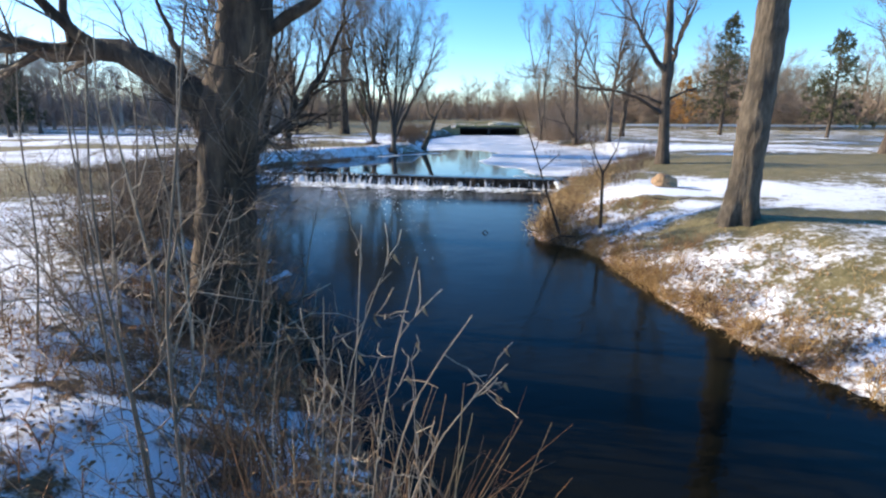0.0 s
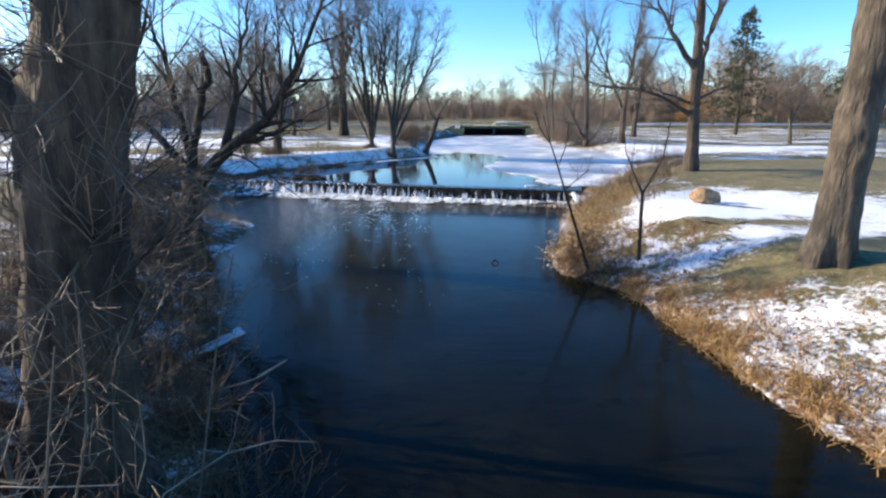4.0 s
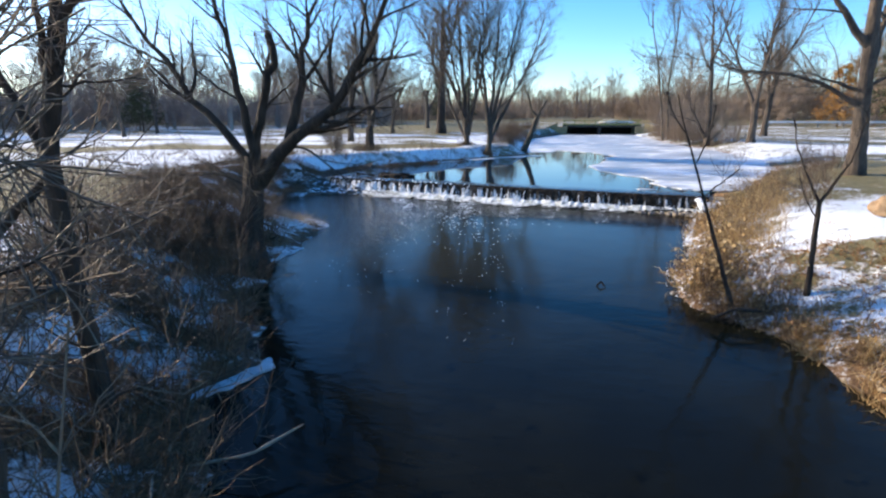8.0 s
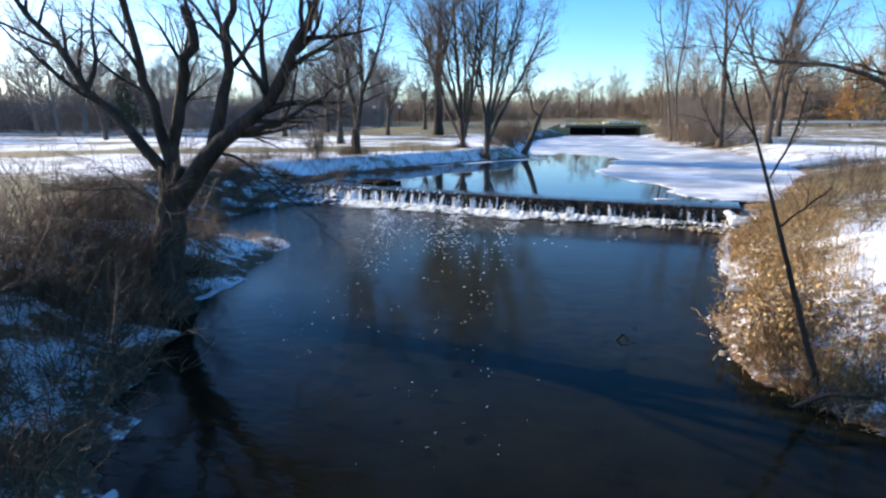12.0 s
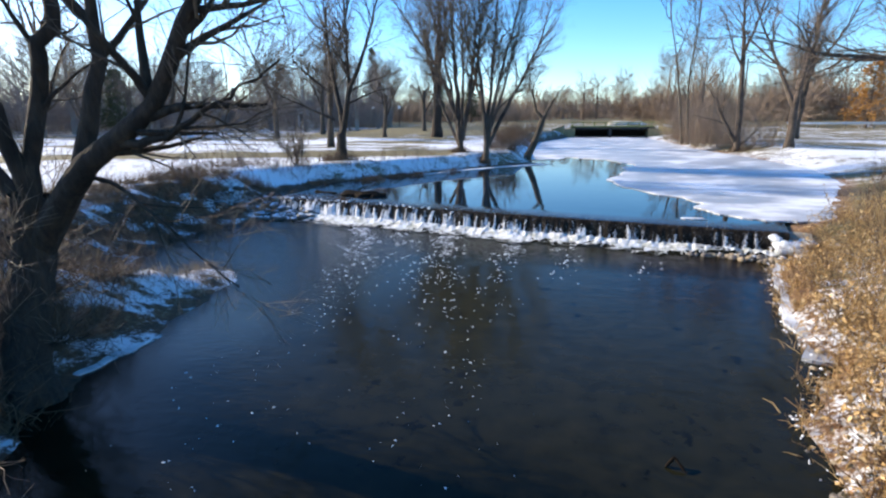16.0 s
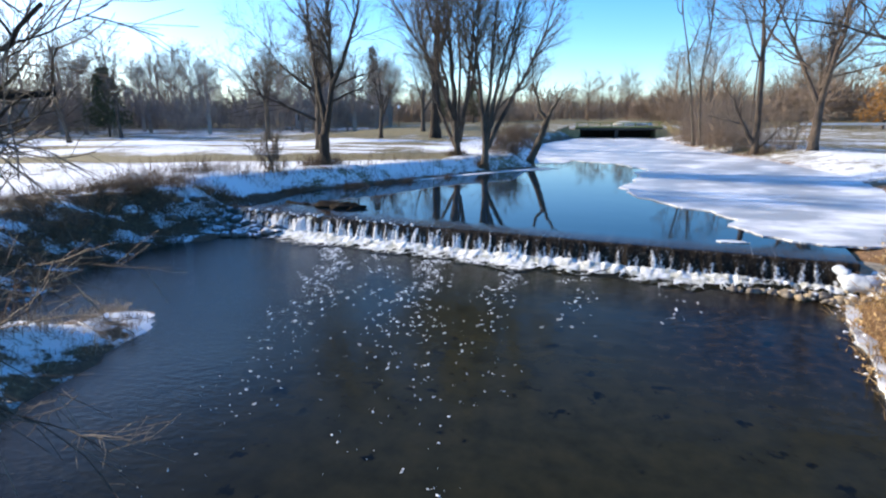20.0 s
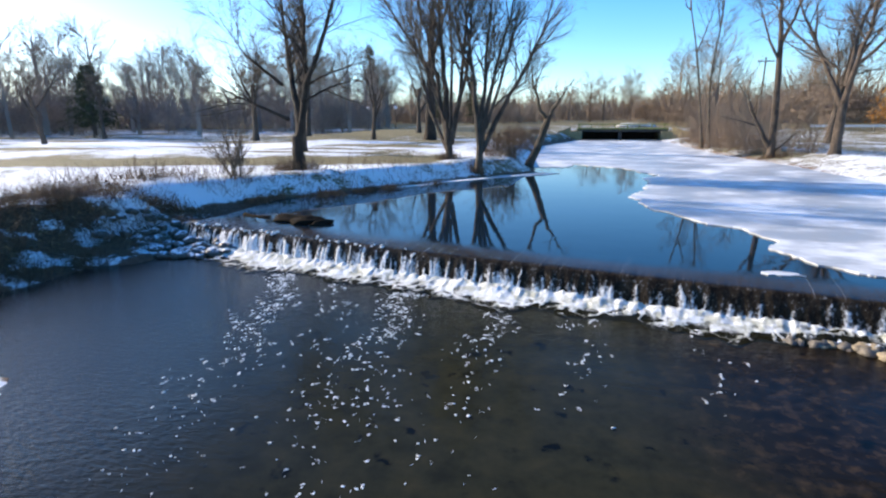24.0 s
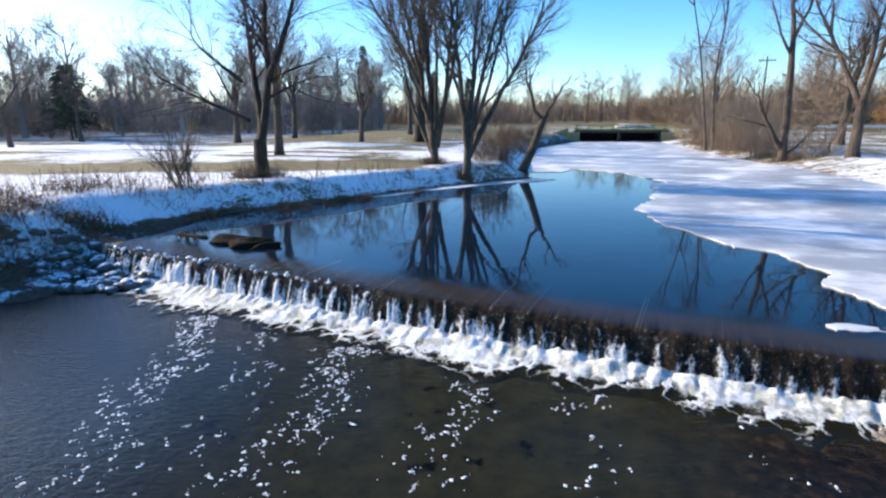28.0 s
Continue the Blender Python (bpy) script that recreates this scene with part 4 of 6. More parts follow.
tree_from("tall bare tree forking into steep limbs", b, [(13.43, b[2]), (13.43, 2.6), (13.42, 3.9)], 0.26, 0.2,
          [([(13.42, 3.7), (13.36, 6.4), (13.27, 8.5)], 0.16), ([(13.35, 3.6), (12.86, 5.4), (12.09, 7.8), (11.8, 8.6)], 0.16), ([(13.45, 4.6), (13.9, 7), (14.6, 9)], 0.15), ([(12.82, 5.6), (11.65, 6.8), (10.77, 7.9)], 0.08),
           ([(13.6, 5.5), (15, 7), (16, 9)], 0.1)],
          37, BARK_GREY, TWIG, branch=(8, 6, 6), blen=(2.2, 1.1, 0.6), extend=4.0, up=0.07, far=True, bthick=0.3)
b = planted(11.0, 49.0)
tree_from("bare tree rising from brown brush with a broken stub", b, [(11.0, b[2]), (10.9, 3.9), (10.71, 7.3)], 0.2, 0.14,
          [([(10.82, 1.4), (10.2, 2.4), (9.6, 3.4)], 0.16), ([(10.75, 6.2), (10.2, 7.2), (9.6, 8.6)], 0.09), ([(10.71, 7), (11.14, 9), (11.3, 11)], 0.1), ([(10.71, 7.2), (10.7, 9), (10.6, 12)], 0.14), ([(11.1, 1.1), (12.1, 2.1), (12.5, 2.9)], 0.07)],
          41, BARK_GREY, TWIG, branch=(7, 6, 6), blen=(1.8, 1.0, 0.5), extend=2.0, up=0.07, far=True, bthick=0.35)
for k, (pts, base_xy) in enumerate((([(10.1, 1.5), (9.7, 5.9), (10.1, 9.8), (10.2, 13)], (10.2, 61.0)), ([(9.8, 1.5), (8.8, 8.3), (8.0, 11.4), (7.9, 13)], (9.9, 62.0)))):
    b = planted(*base_xy)
    tree_from("slim pale leafless tree over brown brush", b, [(pts[0][0], b[2])] + pts[1:], 0.1, 0.04, [([pts[1], (pts[1][0] + 0.6, pts[1][1] + 2.4), (pts[1][0] + 0.9, pts[1][1] + 5)], 0.06), ([pts[2], (pts[2][0] - 0.5, 11.8), (pts[2][0] - 0.6, 14)], 0.05),
              ([(pts[1][0], 4.5), (pts[1][0] - 0.7, 6.5), (pts[1][0] - 0.9, 8)], 0.04), (pts[2:] + [(pts[3][0], 15)], 0.05)], 43 + k,
              BARK_PALE, TWIG, branch=(8, 5, 4), blen=(1.6, 0.8, 0.5), up=0.12, twig_r=0.009, group="slim trees beyond the ice")

# saplings on the right bank
b = planted(2.95, 12.02)
tree_from("thin dark sapling leaning over the water", b, [(2.95, b[2]), (2.55, 1.2), (2.14, 2.4), (1.95, 2.9), (1.86, 3.25)], 0.036, 0.008,
          [([(2.34, 1.8), (2.55, 2.0), (2.8, 2.2)], 0.014), ([(2.2, 2.3), (2.3, 2.7), (2.28, 3.1)], 0.01), ([(2.02, 2.7), (1.8, 3.0), (1.7, 3.3)], 0.009)],
          47, BARK_DARK, TWIG, branch=(6, 4, 3), blen=(0.5, 0.3, 0.2), twig_r=0.0035, name="sapling", flare=1.3, group="bank saplings")
b = planted(3.92, 12.1)
tree_from("small forked sapling on the snowy bank", b, [(3.92, b[2]), (3.9, 1.2), (3.88, 1.8)], 0.042, 0.032,
          [([(3.88, 1.75), (3.58, 2.36), (3.48, 2.9)], 0.026), ([(3.88, 1.75), (4.2, 2.37), (4.27, 3.1)], 0.026), ([(3.9, 1.5), (3.7, 1.8), (3.6, 2.1)], 0.012)],
          53, BARK_DARK, TWIG, branch=(7, 5, 4), blen=(0.5, 0.3, 0.2), twig_r=0.0035, name="sapling", flare=1.3, group="bank saplings")


# ---- brush, weeds and grass ----
def scatter(rng, count, region, gap=0.0):
    """Places in a region, given as ellipses (cx, cy, rx, ry) or as a band (points, inner, outer) along an outline."""
    out = []
    if isinstance(region[0], (int, float)):
        cx, cy, rx, ry = region
        a, r = rng.random(count) * 6.283, np.sqrt(rng.random(count))
        return np.stack([cx + rx * r * np.cos(a), cy + ry * r * np.sin(a)], 1)
    pts, inner, outer = region
    pts = np.asarray(pts, float)
    seg = np.diff(pts, axis=0)
    size = np.linalg.norm(seg, axis=1)
    k = rng.choice(len(seg), count, p=size / size.sum())
    out = pts[k] + seg[k] * rng.random((count, 1))
    nrm = np.stack([seg[k][:, 1], -seg[k][:, 0]], 1) / size[k][:, None]
    return out + nrm * (inner + (outer - inner) * rng.random((count, 1)))


def patchy(xy, size, seed, least):
    """Only the places where a patch of growth stands."""
    return xy[waves(xy[:, 0], xy[:, 1], size, seed) > least]


def clump(xy, rng, per, wide):
    """Each place becomes a small cluster."""
    return np.repeat(xy, per, axis=0) + rng.normal(size=(len(xy) * per, 2)) * wide


def stalks(rng, xy, tall, tilt, droop, thick, n=6, wob=0.1, z=None):
    m = len(xy)
    tall = tall[0] + (tall[1] - tall[0]) * rng.random(m) ** 1.5
    z0 = ground_height(xy[:, 0], xy[:, 1]) - 0.04 if z is None else np.full(m, z)
    p = np.zeros((m, n, 3))
    p[:, 0] = np.c_[xy, z0]
    a = rng.random(m) * 6.283
    lean = np.abs(rng.normal(size=m)) * tilt
    d = np.stack([np.cos(a) * np.sin(lean), np.sin(a) * np.sin(lean), np.cos(lean)], 1)
    for k in range(1, n):
        d = d + rng.normal(size=(m, 3)) * wob
        d[:, 2] -= droop * (k / n) * rng.random(m)
        d /= np.linalg.norm(d, axis=1, keepdims=True)
        p[:, k] = p[:, k - 1] + d * (tall / (n - 1))[:, None]
    r = thick * (0.6 + 0.8 * rng.random(m))[:, None] * np.linspace(1, 0.35, n)
    return p, r


def offshoots(rng, p, r, per, length, n=4, wob=0.2, up=0.05):
    m, k = p.shape[0] * per, p.shape[1]
    who = np.repeat(np.arange(p.shape[0]), per)
    at = rng.integers(1, k - 1, m)
    start, tan = p[who, at], p[who, at + 1] - p[who, at]
    tan /= np.linalg.norm(tan, axis=1, keepdims=True) + 1e-9
    d = tan + rng.normal(size=(m, 3)) * 0.7
    size = length * (0.4 + rng.random(m))
    q = np.zeros((m, n, 3))
    q[:, 0] = start
    for j in range(1, n):
        d = d + rng.normal(size=(m, 3)) * wob + np.array([0, 0, up])
        d /= np.linalg.norm(d, axis=1, keepdims=True)
        q[:, j] = q[:, j - 1] + d * (size / (n - 1))[:, None]
    return q, (r[who, at] * 0.65)[:, None] * np.linspace(1, 0.4, n)


def thicket(name, label, xy, seed, material, tall, tilt=0.35, droop=0.15, thick=0.006, per=4, length=0.35, category="brush", kind="stuff", fine=0, wob=0.1, flat=False):
    rng = np.random.default_rng(seed)
    p, r = stalks(rng, xy, tall, tilt, droop, thick, 5, wob)
    groups = [(p, r)]
    if per:
        q, s = offshoots(rng, p, r, per, length)
        groups.append((q, s))
        if fine:
            groups.append(offshoots(rng, q, s, fine, length * 0.5, 3))
    v, f = tubes(groups[:1], 3)
    if per:                             # far off, the finest twigs are single strips
        v2, f2 = tubes(groups[1:], 2 if flat else 3)
        v, f = np.concatenate([v, v2]), np.concatenate([f, f2 + len(v)])
    return tagged(new(name, quads(name, v, f, material)), label, category, "", kind)


def blades(name, label, xy, seed, material, tall, tilt=0.5, droop=0.5, wide=0.006, category="grass"):
    """Flattened bent blades with a ridge."""
    rng = np.random.default_rng(seed)
    p, r = stalks(rng, xy, tall, tilt, droop, wide, n=4, wob=0.14)
    v, f = tubes([(p, r)], 3)
    return tagged(new(name, quads(name, v, f, material)), label, category, "", "stuff")


def leaves(name, label, xy, seed, size=0.04, lift=0.01):
    rng = np.random.default_rng(seed)
    m = len(xy)
    c = np.c_[xy, ground_height(xy[:, 0], xy[:, 1]) + lift + 0.03 * rng.random(m)]
    a, s = rng.random(m) * 6.283, size * (0.6 + 0.8 * rng.random(m))
    u = np.stack([np.cos(a), np.sin(a), rng.normal(size=m) * 0.35], 1) * s[:, None]
    w = np.stack([-np.sin(a), np.cos(a), rng.normal(size=m) * 0.35], 1) * (s * 0.6)[:, None]
    curl = np.array([0, 0, 0.012]) * (0.5 + rng.random((m, 1)))
    v = np.stack([c - u, c - w + curl, c + u, c + w + curl], 1).reshape(-1, 3)
    return tagged(new(name, quads(name, v, np.arange(4 * m).reshape(-1, 4), LEAF, False)), label, "leaves", "", "stuff")


R = np.random.default_rng(77)
LEFT_SHORE = [(-7.6, 16.2), (-6.6, 15.0), (-5.7, 13.6), (-5.25, 12.3), (-4.65, 11.2), (-3.9, 9.9), (-3.2, 9.0), (-3.2, 8.1), (-2.5, 7), (-1.9, 6), (-1.7, 5), (-0.9, 3.8)]
RIGHT_SHORE = [(6.2, 0), (5.6, 3), (5.1, 4.3), (4.4, 5.9), (3.95, 7.8), (3.75, 9.6), (3.45, 11.2), (2.6, 12.2), (2.35, 13), (2.45, 13.9), (2.8, 14.7), (3.15, 15.5), (3.4, 17), (3.8, 18.8), (4.3, 20.6), (4.9, 21.3)]

# left bank
thicket("bank_brush", "dense tangled brown brush on the creek bank", clump(patchy(scatter(R, 260, (LEFT_SHORE[:-2], 0.0, 2.6)), 1.5, 61, -0.15), R, 13, 0.17), 1, BRUSH, (0.15, 1.05), 0.9, 0.4, 0.008, 5, 0.4, fine=2, wob=0.2, flat=True)
thicket("bank_stalks", "tall bare weed stalks on the creek bank", scatter(R, 90, (LEFT_SHORE, 0.2, 3.0)), 2, TWIG, (0.8, 2.0), 0.3, 0.1, 0.009, 6, 0.5, fine=2)
thicket("pale_stalks", "pale dry curling weed stalks", scatter(R, 60, (LEFT_SHORE[:7], 0.0, 2.8)), 3, TWIG, (0.4, 1.2), 0.75, 0.75, 0.0045, 2, 0.5, wob=0.2)
thicket("willow_brush", "dark tangled brush round the willow's foot", clump(np.concatenate([scatter(R, 20, (-6.5, 13.2, 0.6, 0.8)), scatter(R, 22, (-5.75, 11.7, 0.6, 0.9))]), R, 9, 0.13), 76, BRUSH, (0.25, 1.1), 0.55, 0.3, 0.008, 5, 0.4, fine=2, wob=0.18)
thicket("near_brush", "brown brush under the large tree", clump(patchy(scatter(R, 60, (-1.7, 4.2, 0.9, 1.8)), 1.2, 69, -0.1), R, 8, 0.15), 4, BRUSH, (0.2, 0.9), 0.8, 0.4, 0.006, 4, 0.3, fine=2, wob=0.22)
thicket("snowy_weeds", "thin brown weeds poking through snow", scatter(R, 420, (-3.2, 2.8, 2.2, 2.8)), 5, BRUSH, (0.2, 0.8), 0.4, 0.2, 0.004, 3, 0.2)
thicket("field_weeds", "thin brown weeds behind the bank brush", clump(patchy(scatter(R, 130, (-8.2, 12.5, 2.4, 4.6)), 2.2, 66, 0.1), R, 8, 0.2), 6, BRUSH, (0.3, 1.2), 0.4, 0.25, 0.006, 4, 0.3, fine=1, flat=True)
thicket("red_shrub", "reddish-brown twiggy shrub at the water's edge", clump(scatter(R, 34, (-0.02, 0.72, 0.2, 0.34)), R, 8, 0.05), 7, RED_BRUSH, (1.3, 2.1), 0.1, 0.35, 0.0036, 4, 0.22, "shrub", "stuff", 2, 0.2)
thicket("pale_canes", "pale arching canes among reddish brush", scatter(R, 30, (-0.12, 0.85, 0.25, 0.35)), 71, TWIG_PALE, (1.7, 2.5), 0.1, 0.7, 0.0036, 4, 0.35, "shrub", "stuff", 1, 0.36)
thicket("tree_canes", "pale curling stems round the large tree", scatter(R, 46, (-2.6, 4.2, 1.2, 1.3)), 72, TWIG_PALE, (0.8, 2.1), 0.5, 0.8, 0.009, 4, 0.5, "shrub", "stuff", 1, 0.32)
thicket("snow_tufts", "brown leafy tufts in the snow", clump(patchy(scatter(R, 150, (-3.2, 2.6, 2.2, 3.0)), 1.4, 62, -0.1), R, 9, 0.12), 73, RED_BRUSH, (0.08, 0.4), 0.8, 0.5, 0.006, 3, 0.15)
thicket("shore_debris", "dark weeds and debris along the shore by the weir", clump(patchy(scatter(R, 420, ([(-11.2, 26.0), (-9.9, 23.8), (-10.3, 22), (-10.4, 19.8), (-9.6, 17.6)], -0.7, 3.0)), 1.6, 67, -0.25), R, 6, 0.16), 8, BRUSH, (0.1, 0.5), 0.8, 0.4, 0.007, 3, 0.2, flat=True)
thicket("bar_weeds", "flattened dry weeds on the snowy gravel bar", clump(scatter(R, 90, (-6.7, 16.2, 0.75, 1.4)), R, 10, 0.09), 9, TWIG_PALE, (0.1, 0.35), 0.8, 0.5, 0.005, 1, 0.12)
thicket("slope_weeds", "sparse brown weeds on the snowy bank above the pool", scatter(R, 330, ([(-13, 24.5), (-11.8, 27), (-9.6, 29.6), (-7.8, 32.2), (-6.4, 34.6)], -1.4, 0.9)), 10, BRUSH, (0.25, 0.8), 0.35, 0.2, 0.007, 3, 0.2, flat=True)
thicket("pool_debris", "dark soaked weeds along the pool's edge", clump(patchy(scatter(R, 420, ([(-11.2, 25.0), (-9.9, 27.2), (-8.1, 29.3), (-6.4, 31.9), (-5.4, 33.6)], -0.15, 0.5)), 1.6, 63, -0.15), R, 6, 0.1), 74, BRUSH, (0.1, 0.4), 0.8, 0.5, 0.009, 3, 0.18, flat=True)
thicket("bank_clumps", "dark weed clumps on the snowy bank above the weir", clump(patchy(scatter(R, 70, ([(-14.5, 24.5), (-11.8, 26.2), (-10.2, 28.6)], -1.6, 0.6)), 1.8, 64, 0.0), R, 8, 0.14), 75, BRUSH, (0.2, 0.8), 0.6, 0.35, 0.008, 4, 0.25, flat=True)
leaves("leaf_litter", "dead brown leaves scattered over snowy bank", np.concatenate([scatter(R, 2600, (LEFT_SHORE, 0.0, 3.2)), scatter(R, 4200, (-6.4, 9.2, 2.4, 3.2)), clump(scatter(R, 260, (-2.6, 2.8, 2.2, 3.0)), R, 12, 0.1)]), 3, 0.02, 0.002)


def whip(name, label, pts, r, seed, material, per=5, length=0.45, leafy=0):
    """A single tall stem with side twigs, and a few curled dead leaves."""
    rng = np.random.default_rng(seed)
    thing = tagged(new(name), label, "shrub", "tall bare stems")
    base = np.array(pts[0], float)
    thing.location = base
    line = resample(soften(np.array(pts) - base), 14)
    rad = np.linspace(r, r * 0.35, 14)
    v, f = tubes([(line[None], rad[None])], 6)
    sub("stem", quads("stem", v, f, material), thing)
    q, s = offshoots(rng, line[None], rad[None], per, length, 6, 0.25, 0.08)
    q2, s2 = offshoots(rng, q, s, 3, length * 0.45, 4, 0.3, 0.05)
    v, f = tubes([(q, s), (q2, np.maximum(s2, 0.002))], 4)
    sub("twigwork", quads("twigwork", v, f, material), thing, "", "stuff")
    for k in range(leafy):
        tip = q[k % len(q)][-1]
        bm = bmesh.new()
        a = rng.random() * 6.28
        w = np.array([math.cos(a), math.sin(a), 0]) * 0.007
        row = [bm.verts.new(tip + np.array([0, 0, -0.014 * j]) + w * g * math.sin(0.4 + j) + np.array([0.008 * j * j * 0.3, 0, 0])) for j in range(4) for g in (-1, 1)]
        for j in range(3):
            bm.faces.new((row[2 * j], row[2 * j + 1], row[2 * j + 3], row[2 * j + 2]))
        part("dead_leaf", bm, LEAF, thing, "curled dead leaf")
    return thing


for k, (x, y, path, r) in enumerate([
        (-2.3, 2.6, [(0.0, 0.0, 0.9), (-0.1, 0.1, 1.8), (-0.1, 0.1, 2.8)], 0.011), (-2.0, 3.2, [(0.05, 0.0, 1.0), (0.0, 0.1, 1.9), (0.12, 0.1, 2.9)], 0.012),
        (-2.9, 3.4, [(-0.1, 0.0, 1.0), (0.0, 0.1, 1.9), (-0.2, 0.1, 2.6)], 0.011), (-1.5, 3.3, [(0.1, 0.0, 0.8), (0.15, 0.1, 1.5), (0.3, 0.1, 2.1)], 0.01),
        (-3.6, 4.6, [(0.1, 0.1, 1.1), (0.0, 0.2, 2.1), (0.1, 0.2, 3.0)], 0.016), (-2.6, 3.9, [(0.1, 0.0, 0.8), (0.05, 0.1, 1.6), (0.2, 0.1, 2.5)], 0.011), (-1.9, 3.9, [(0.15, 0.0, 0.8), (0.3, 0.1, 1.4), (0.35, 0.1, 2.2)], 0.01), (-3.0, 4.5, [(-0.05, 0.0, 0.9), (-0.2, 0.05, 1.7), (-0.35, 0.1, 2.7)], 0.026), (-2.72, 4.6, [(-0.02, 0.0, 0.9), (-0.12, 0.05, 1.7), (-0.3, 0.1, 2.9)], 0.022), (-3.35, 4.3, [(0.05, 0.0, 0.9), (0.1, 0.05, 1.7), (-0.05, 0.1, 2.5)], 0.017), (-2.1, 2.9, [(0.2, 0.0, 0.7), (0.45, 0.1, 1.2), (0.7, 0.1, 1.7)], 0.01),
        (-3.2, 3.0, [(0.1, 0.1, 0.9), (0.0, 0.2, 1.7), (0.15, 0.2, 2.6)], 0.01), (-1.7, 4.9, [(0.2, 0.0, 0.9), (0.3, 0.1, 1.6), (0.5, 0.1, 2.3)], 0.011), (-2.9, 5.6, [(0.0, 0.0, 0.9), (0.1, 0.1, 1.8), (0.0, 0.1, 2.6)], 0.012), (-4.2, 6.0, [(0.1, 0.1, 1.1), (0.2, 0.2, 2.1), (0.1, 0.2, 3.2)], 0.018)]):
    z = gz(x, y) - 0.03
    whip("tall_stem", "tall thin bare stem on the snowy bank", [(x, y, z)] + [(x + a, y + b_, z + c) for a, b_, c in path], r, 100 + k, TWIG_PALE if k % 3 == 1 else TWIG, 7, 0.5)
for k, (x, y, path) in enumerate([(-0.18, 0.98, [(-0.14, 0.98, 1.2), (-0.06, 0.99, 2.0), (-0.02, 1.0, 2.62)]), (-0.1, 0.85, [(0.0, 0.83, 1.4), (0.1, 0.8, 2.05), (0.22, 0.78, 2.55)]),
                                  (0.0, 0.82, [(0.06, 0.82, 1.4), (0.18, 0.82, 1.95), (0.42, 0.86, 2.3)]), (0.02, 0.75, [(0.12, 0.72, 1.4), (0.3, 0.7, 1.9), (0.55, 0.76, 2.15)]),
                                  (-0.22, 0.92, [(-0.2, 0.95, 1.3), (-0.1, 0.98, 2.0), (0.05, 1.0, 2.4)]), (-0.3, 1.05, [(-0.28, 1.05, 1.2), (-0.22, 1.05, 1.8), (-0.2, 1.05, 2.3)])]):
    whip("leafy_stem", "thin stem holding curled dead leaves", [(x, y, gz(x, y) - 0.03)] + path, 0.0055, 140 + k, TWIG_PALE, 11, 0.3, 12)
for k, (x, y, path, r) in enumerate([(-1.0, 1.2, [(-1.0, 1.2, 1.4), (-0.99, 1.22, 2.2), (-0.86, 1.22, 2.8), (-0.72, 1.22, 3.6)], 0.0125), (-1.17, 1.22, [(-1.19, 1.22, 1.4), (-1.23, 1.22, 2.0), (-1.27, 1.22, 2.6), (-1.2, 1.25, 3.3)], 0.0105),
                                     (-1.35, 1.5, [(-1.38, 1.5, 1.4), (-1.45, 1.5, 2.2), (-1.55, 1.55, 2.9)], 0.009)]):
    whip("tall_stem", "tall brown bare stem beside the snowy bank's shrub", [(x, y, gz(x, y) - 0.03)] + path, r, 160 + k, TWIG, 8, 0.4)
thicket("edge_brush", "dark tangled brush leaning over the water's edge", clump(scatter(R, 34, (-0.75, 1.9, 0.45, 0.8)), R, 7, 0.12), 85, BRUSH, (0.5, 1.6), 0.4, 0.3, 0.006, 4, 0.3, fine=1, wob=0.18)

# right bank
blades("bank_grass", "matted tan grass tussocks along the creek bank", np.concatenate([clump(patchy(scatter(R, 300, (RIGHT_SHORE, -0.12, 0.8)), 1.1, 68, -0.2), R, 28, 0.075), clump(scatter(R, 160, (RIGHT_SHORE, -0.1, 0.9)), R, 8, 0.09)]), 21, DRY_GRASS, (0.1, 0.38), 0.85, 0.95, 0.006)
blades("upper_bank_grass", "scattered tan grass in thin snow", clump(scatter(R, 240, (RIGHT_SHORE, 0.6, 2.4)), R, 14, 0.09), 22, DRY_GRASS, (0.05, 0.2), 0.8, 0.8, 0.005)
thicket("reed_grass", "tall tan reed grass beside the weir", clump(scatter(R, 150, ([(3.1, 14.2), (3.6, 15.5), (4.2, 17.4), (4.8, 19.2), (5.6, 21.2), (6.6, 23)], -0.2, 1.1)), R, 8, 0.1), 23, DRY_GRASS, (0.2, 0.95), 0.4, 0.6, 0.005, 1, 0.18, "grass")
thicket("right_brush", "brown brush above the weir", clump(scatter(R, 55, ([(4.6, 17), (5.6, 19.5), (6.5, 22), (7.6, 24.4), (9, 27), (10.8, 31)], 0.0, 1.4)), R, 8, 0.18), 24, BRUSH, (0.4, 1.3), 0.35, 0.2, 0.006, 4, 0.3, fine=1, flat=True)
thicket("sapling_weeds", "tangled dry weeds round the saplings", clump(scatter(R, 40, (3.1, 12.6, 0.7, 1.0)), R, 9, 0.1), 25, BRUSH, (0.15, 0.6), 0.6, 0.4, 0.005, 3, 0.2)
thicket("trunk_weeds", "reddish weeds on the bank", clump(np.concatenate([scatter(R, 22, (4.7, 9.6, 0.7, 0.9)), scatter(R, 26, (4.2, 12.2, 1.0, 1.1))]), R, 12, 0.1), 26, RED_BRUSH, (0.1, 0.4), 0.6, 0.4, 0.004, 2, 0.12)
leaves("bank_leaves", "tan dead leaves on the grassy bank", np.concatenate([scatter(R, 2200, (RIGHT_SHORE, 0.0, 1.3)), clump(scatter(R, 110, (4.3, 12.6, 1.3, 1.7)), R, 14, 0.1), clump(scatter(R, 90, (5.0, 6.5, 1.0, 3.0)), R, 10, 0.1)]), 6, 0.026)

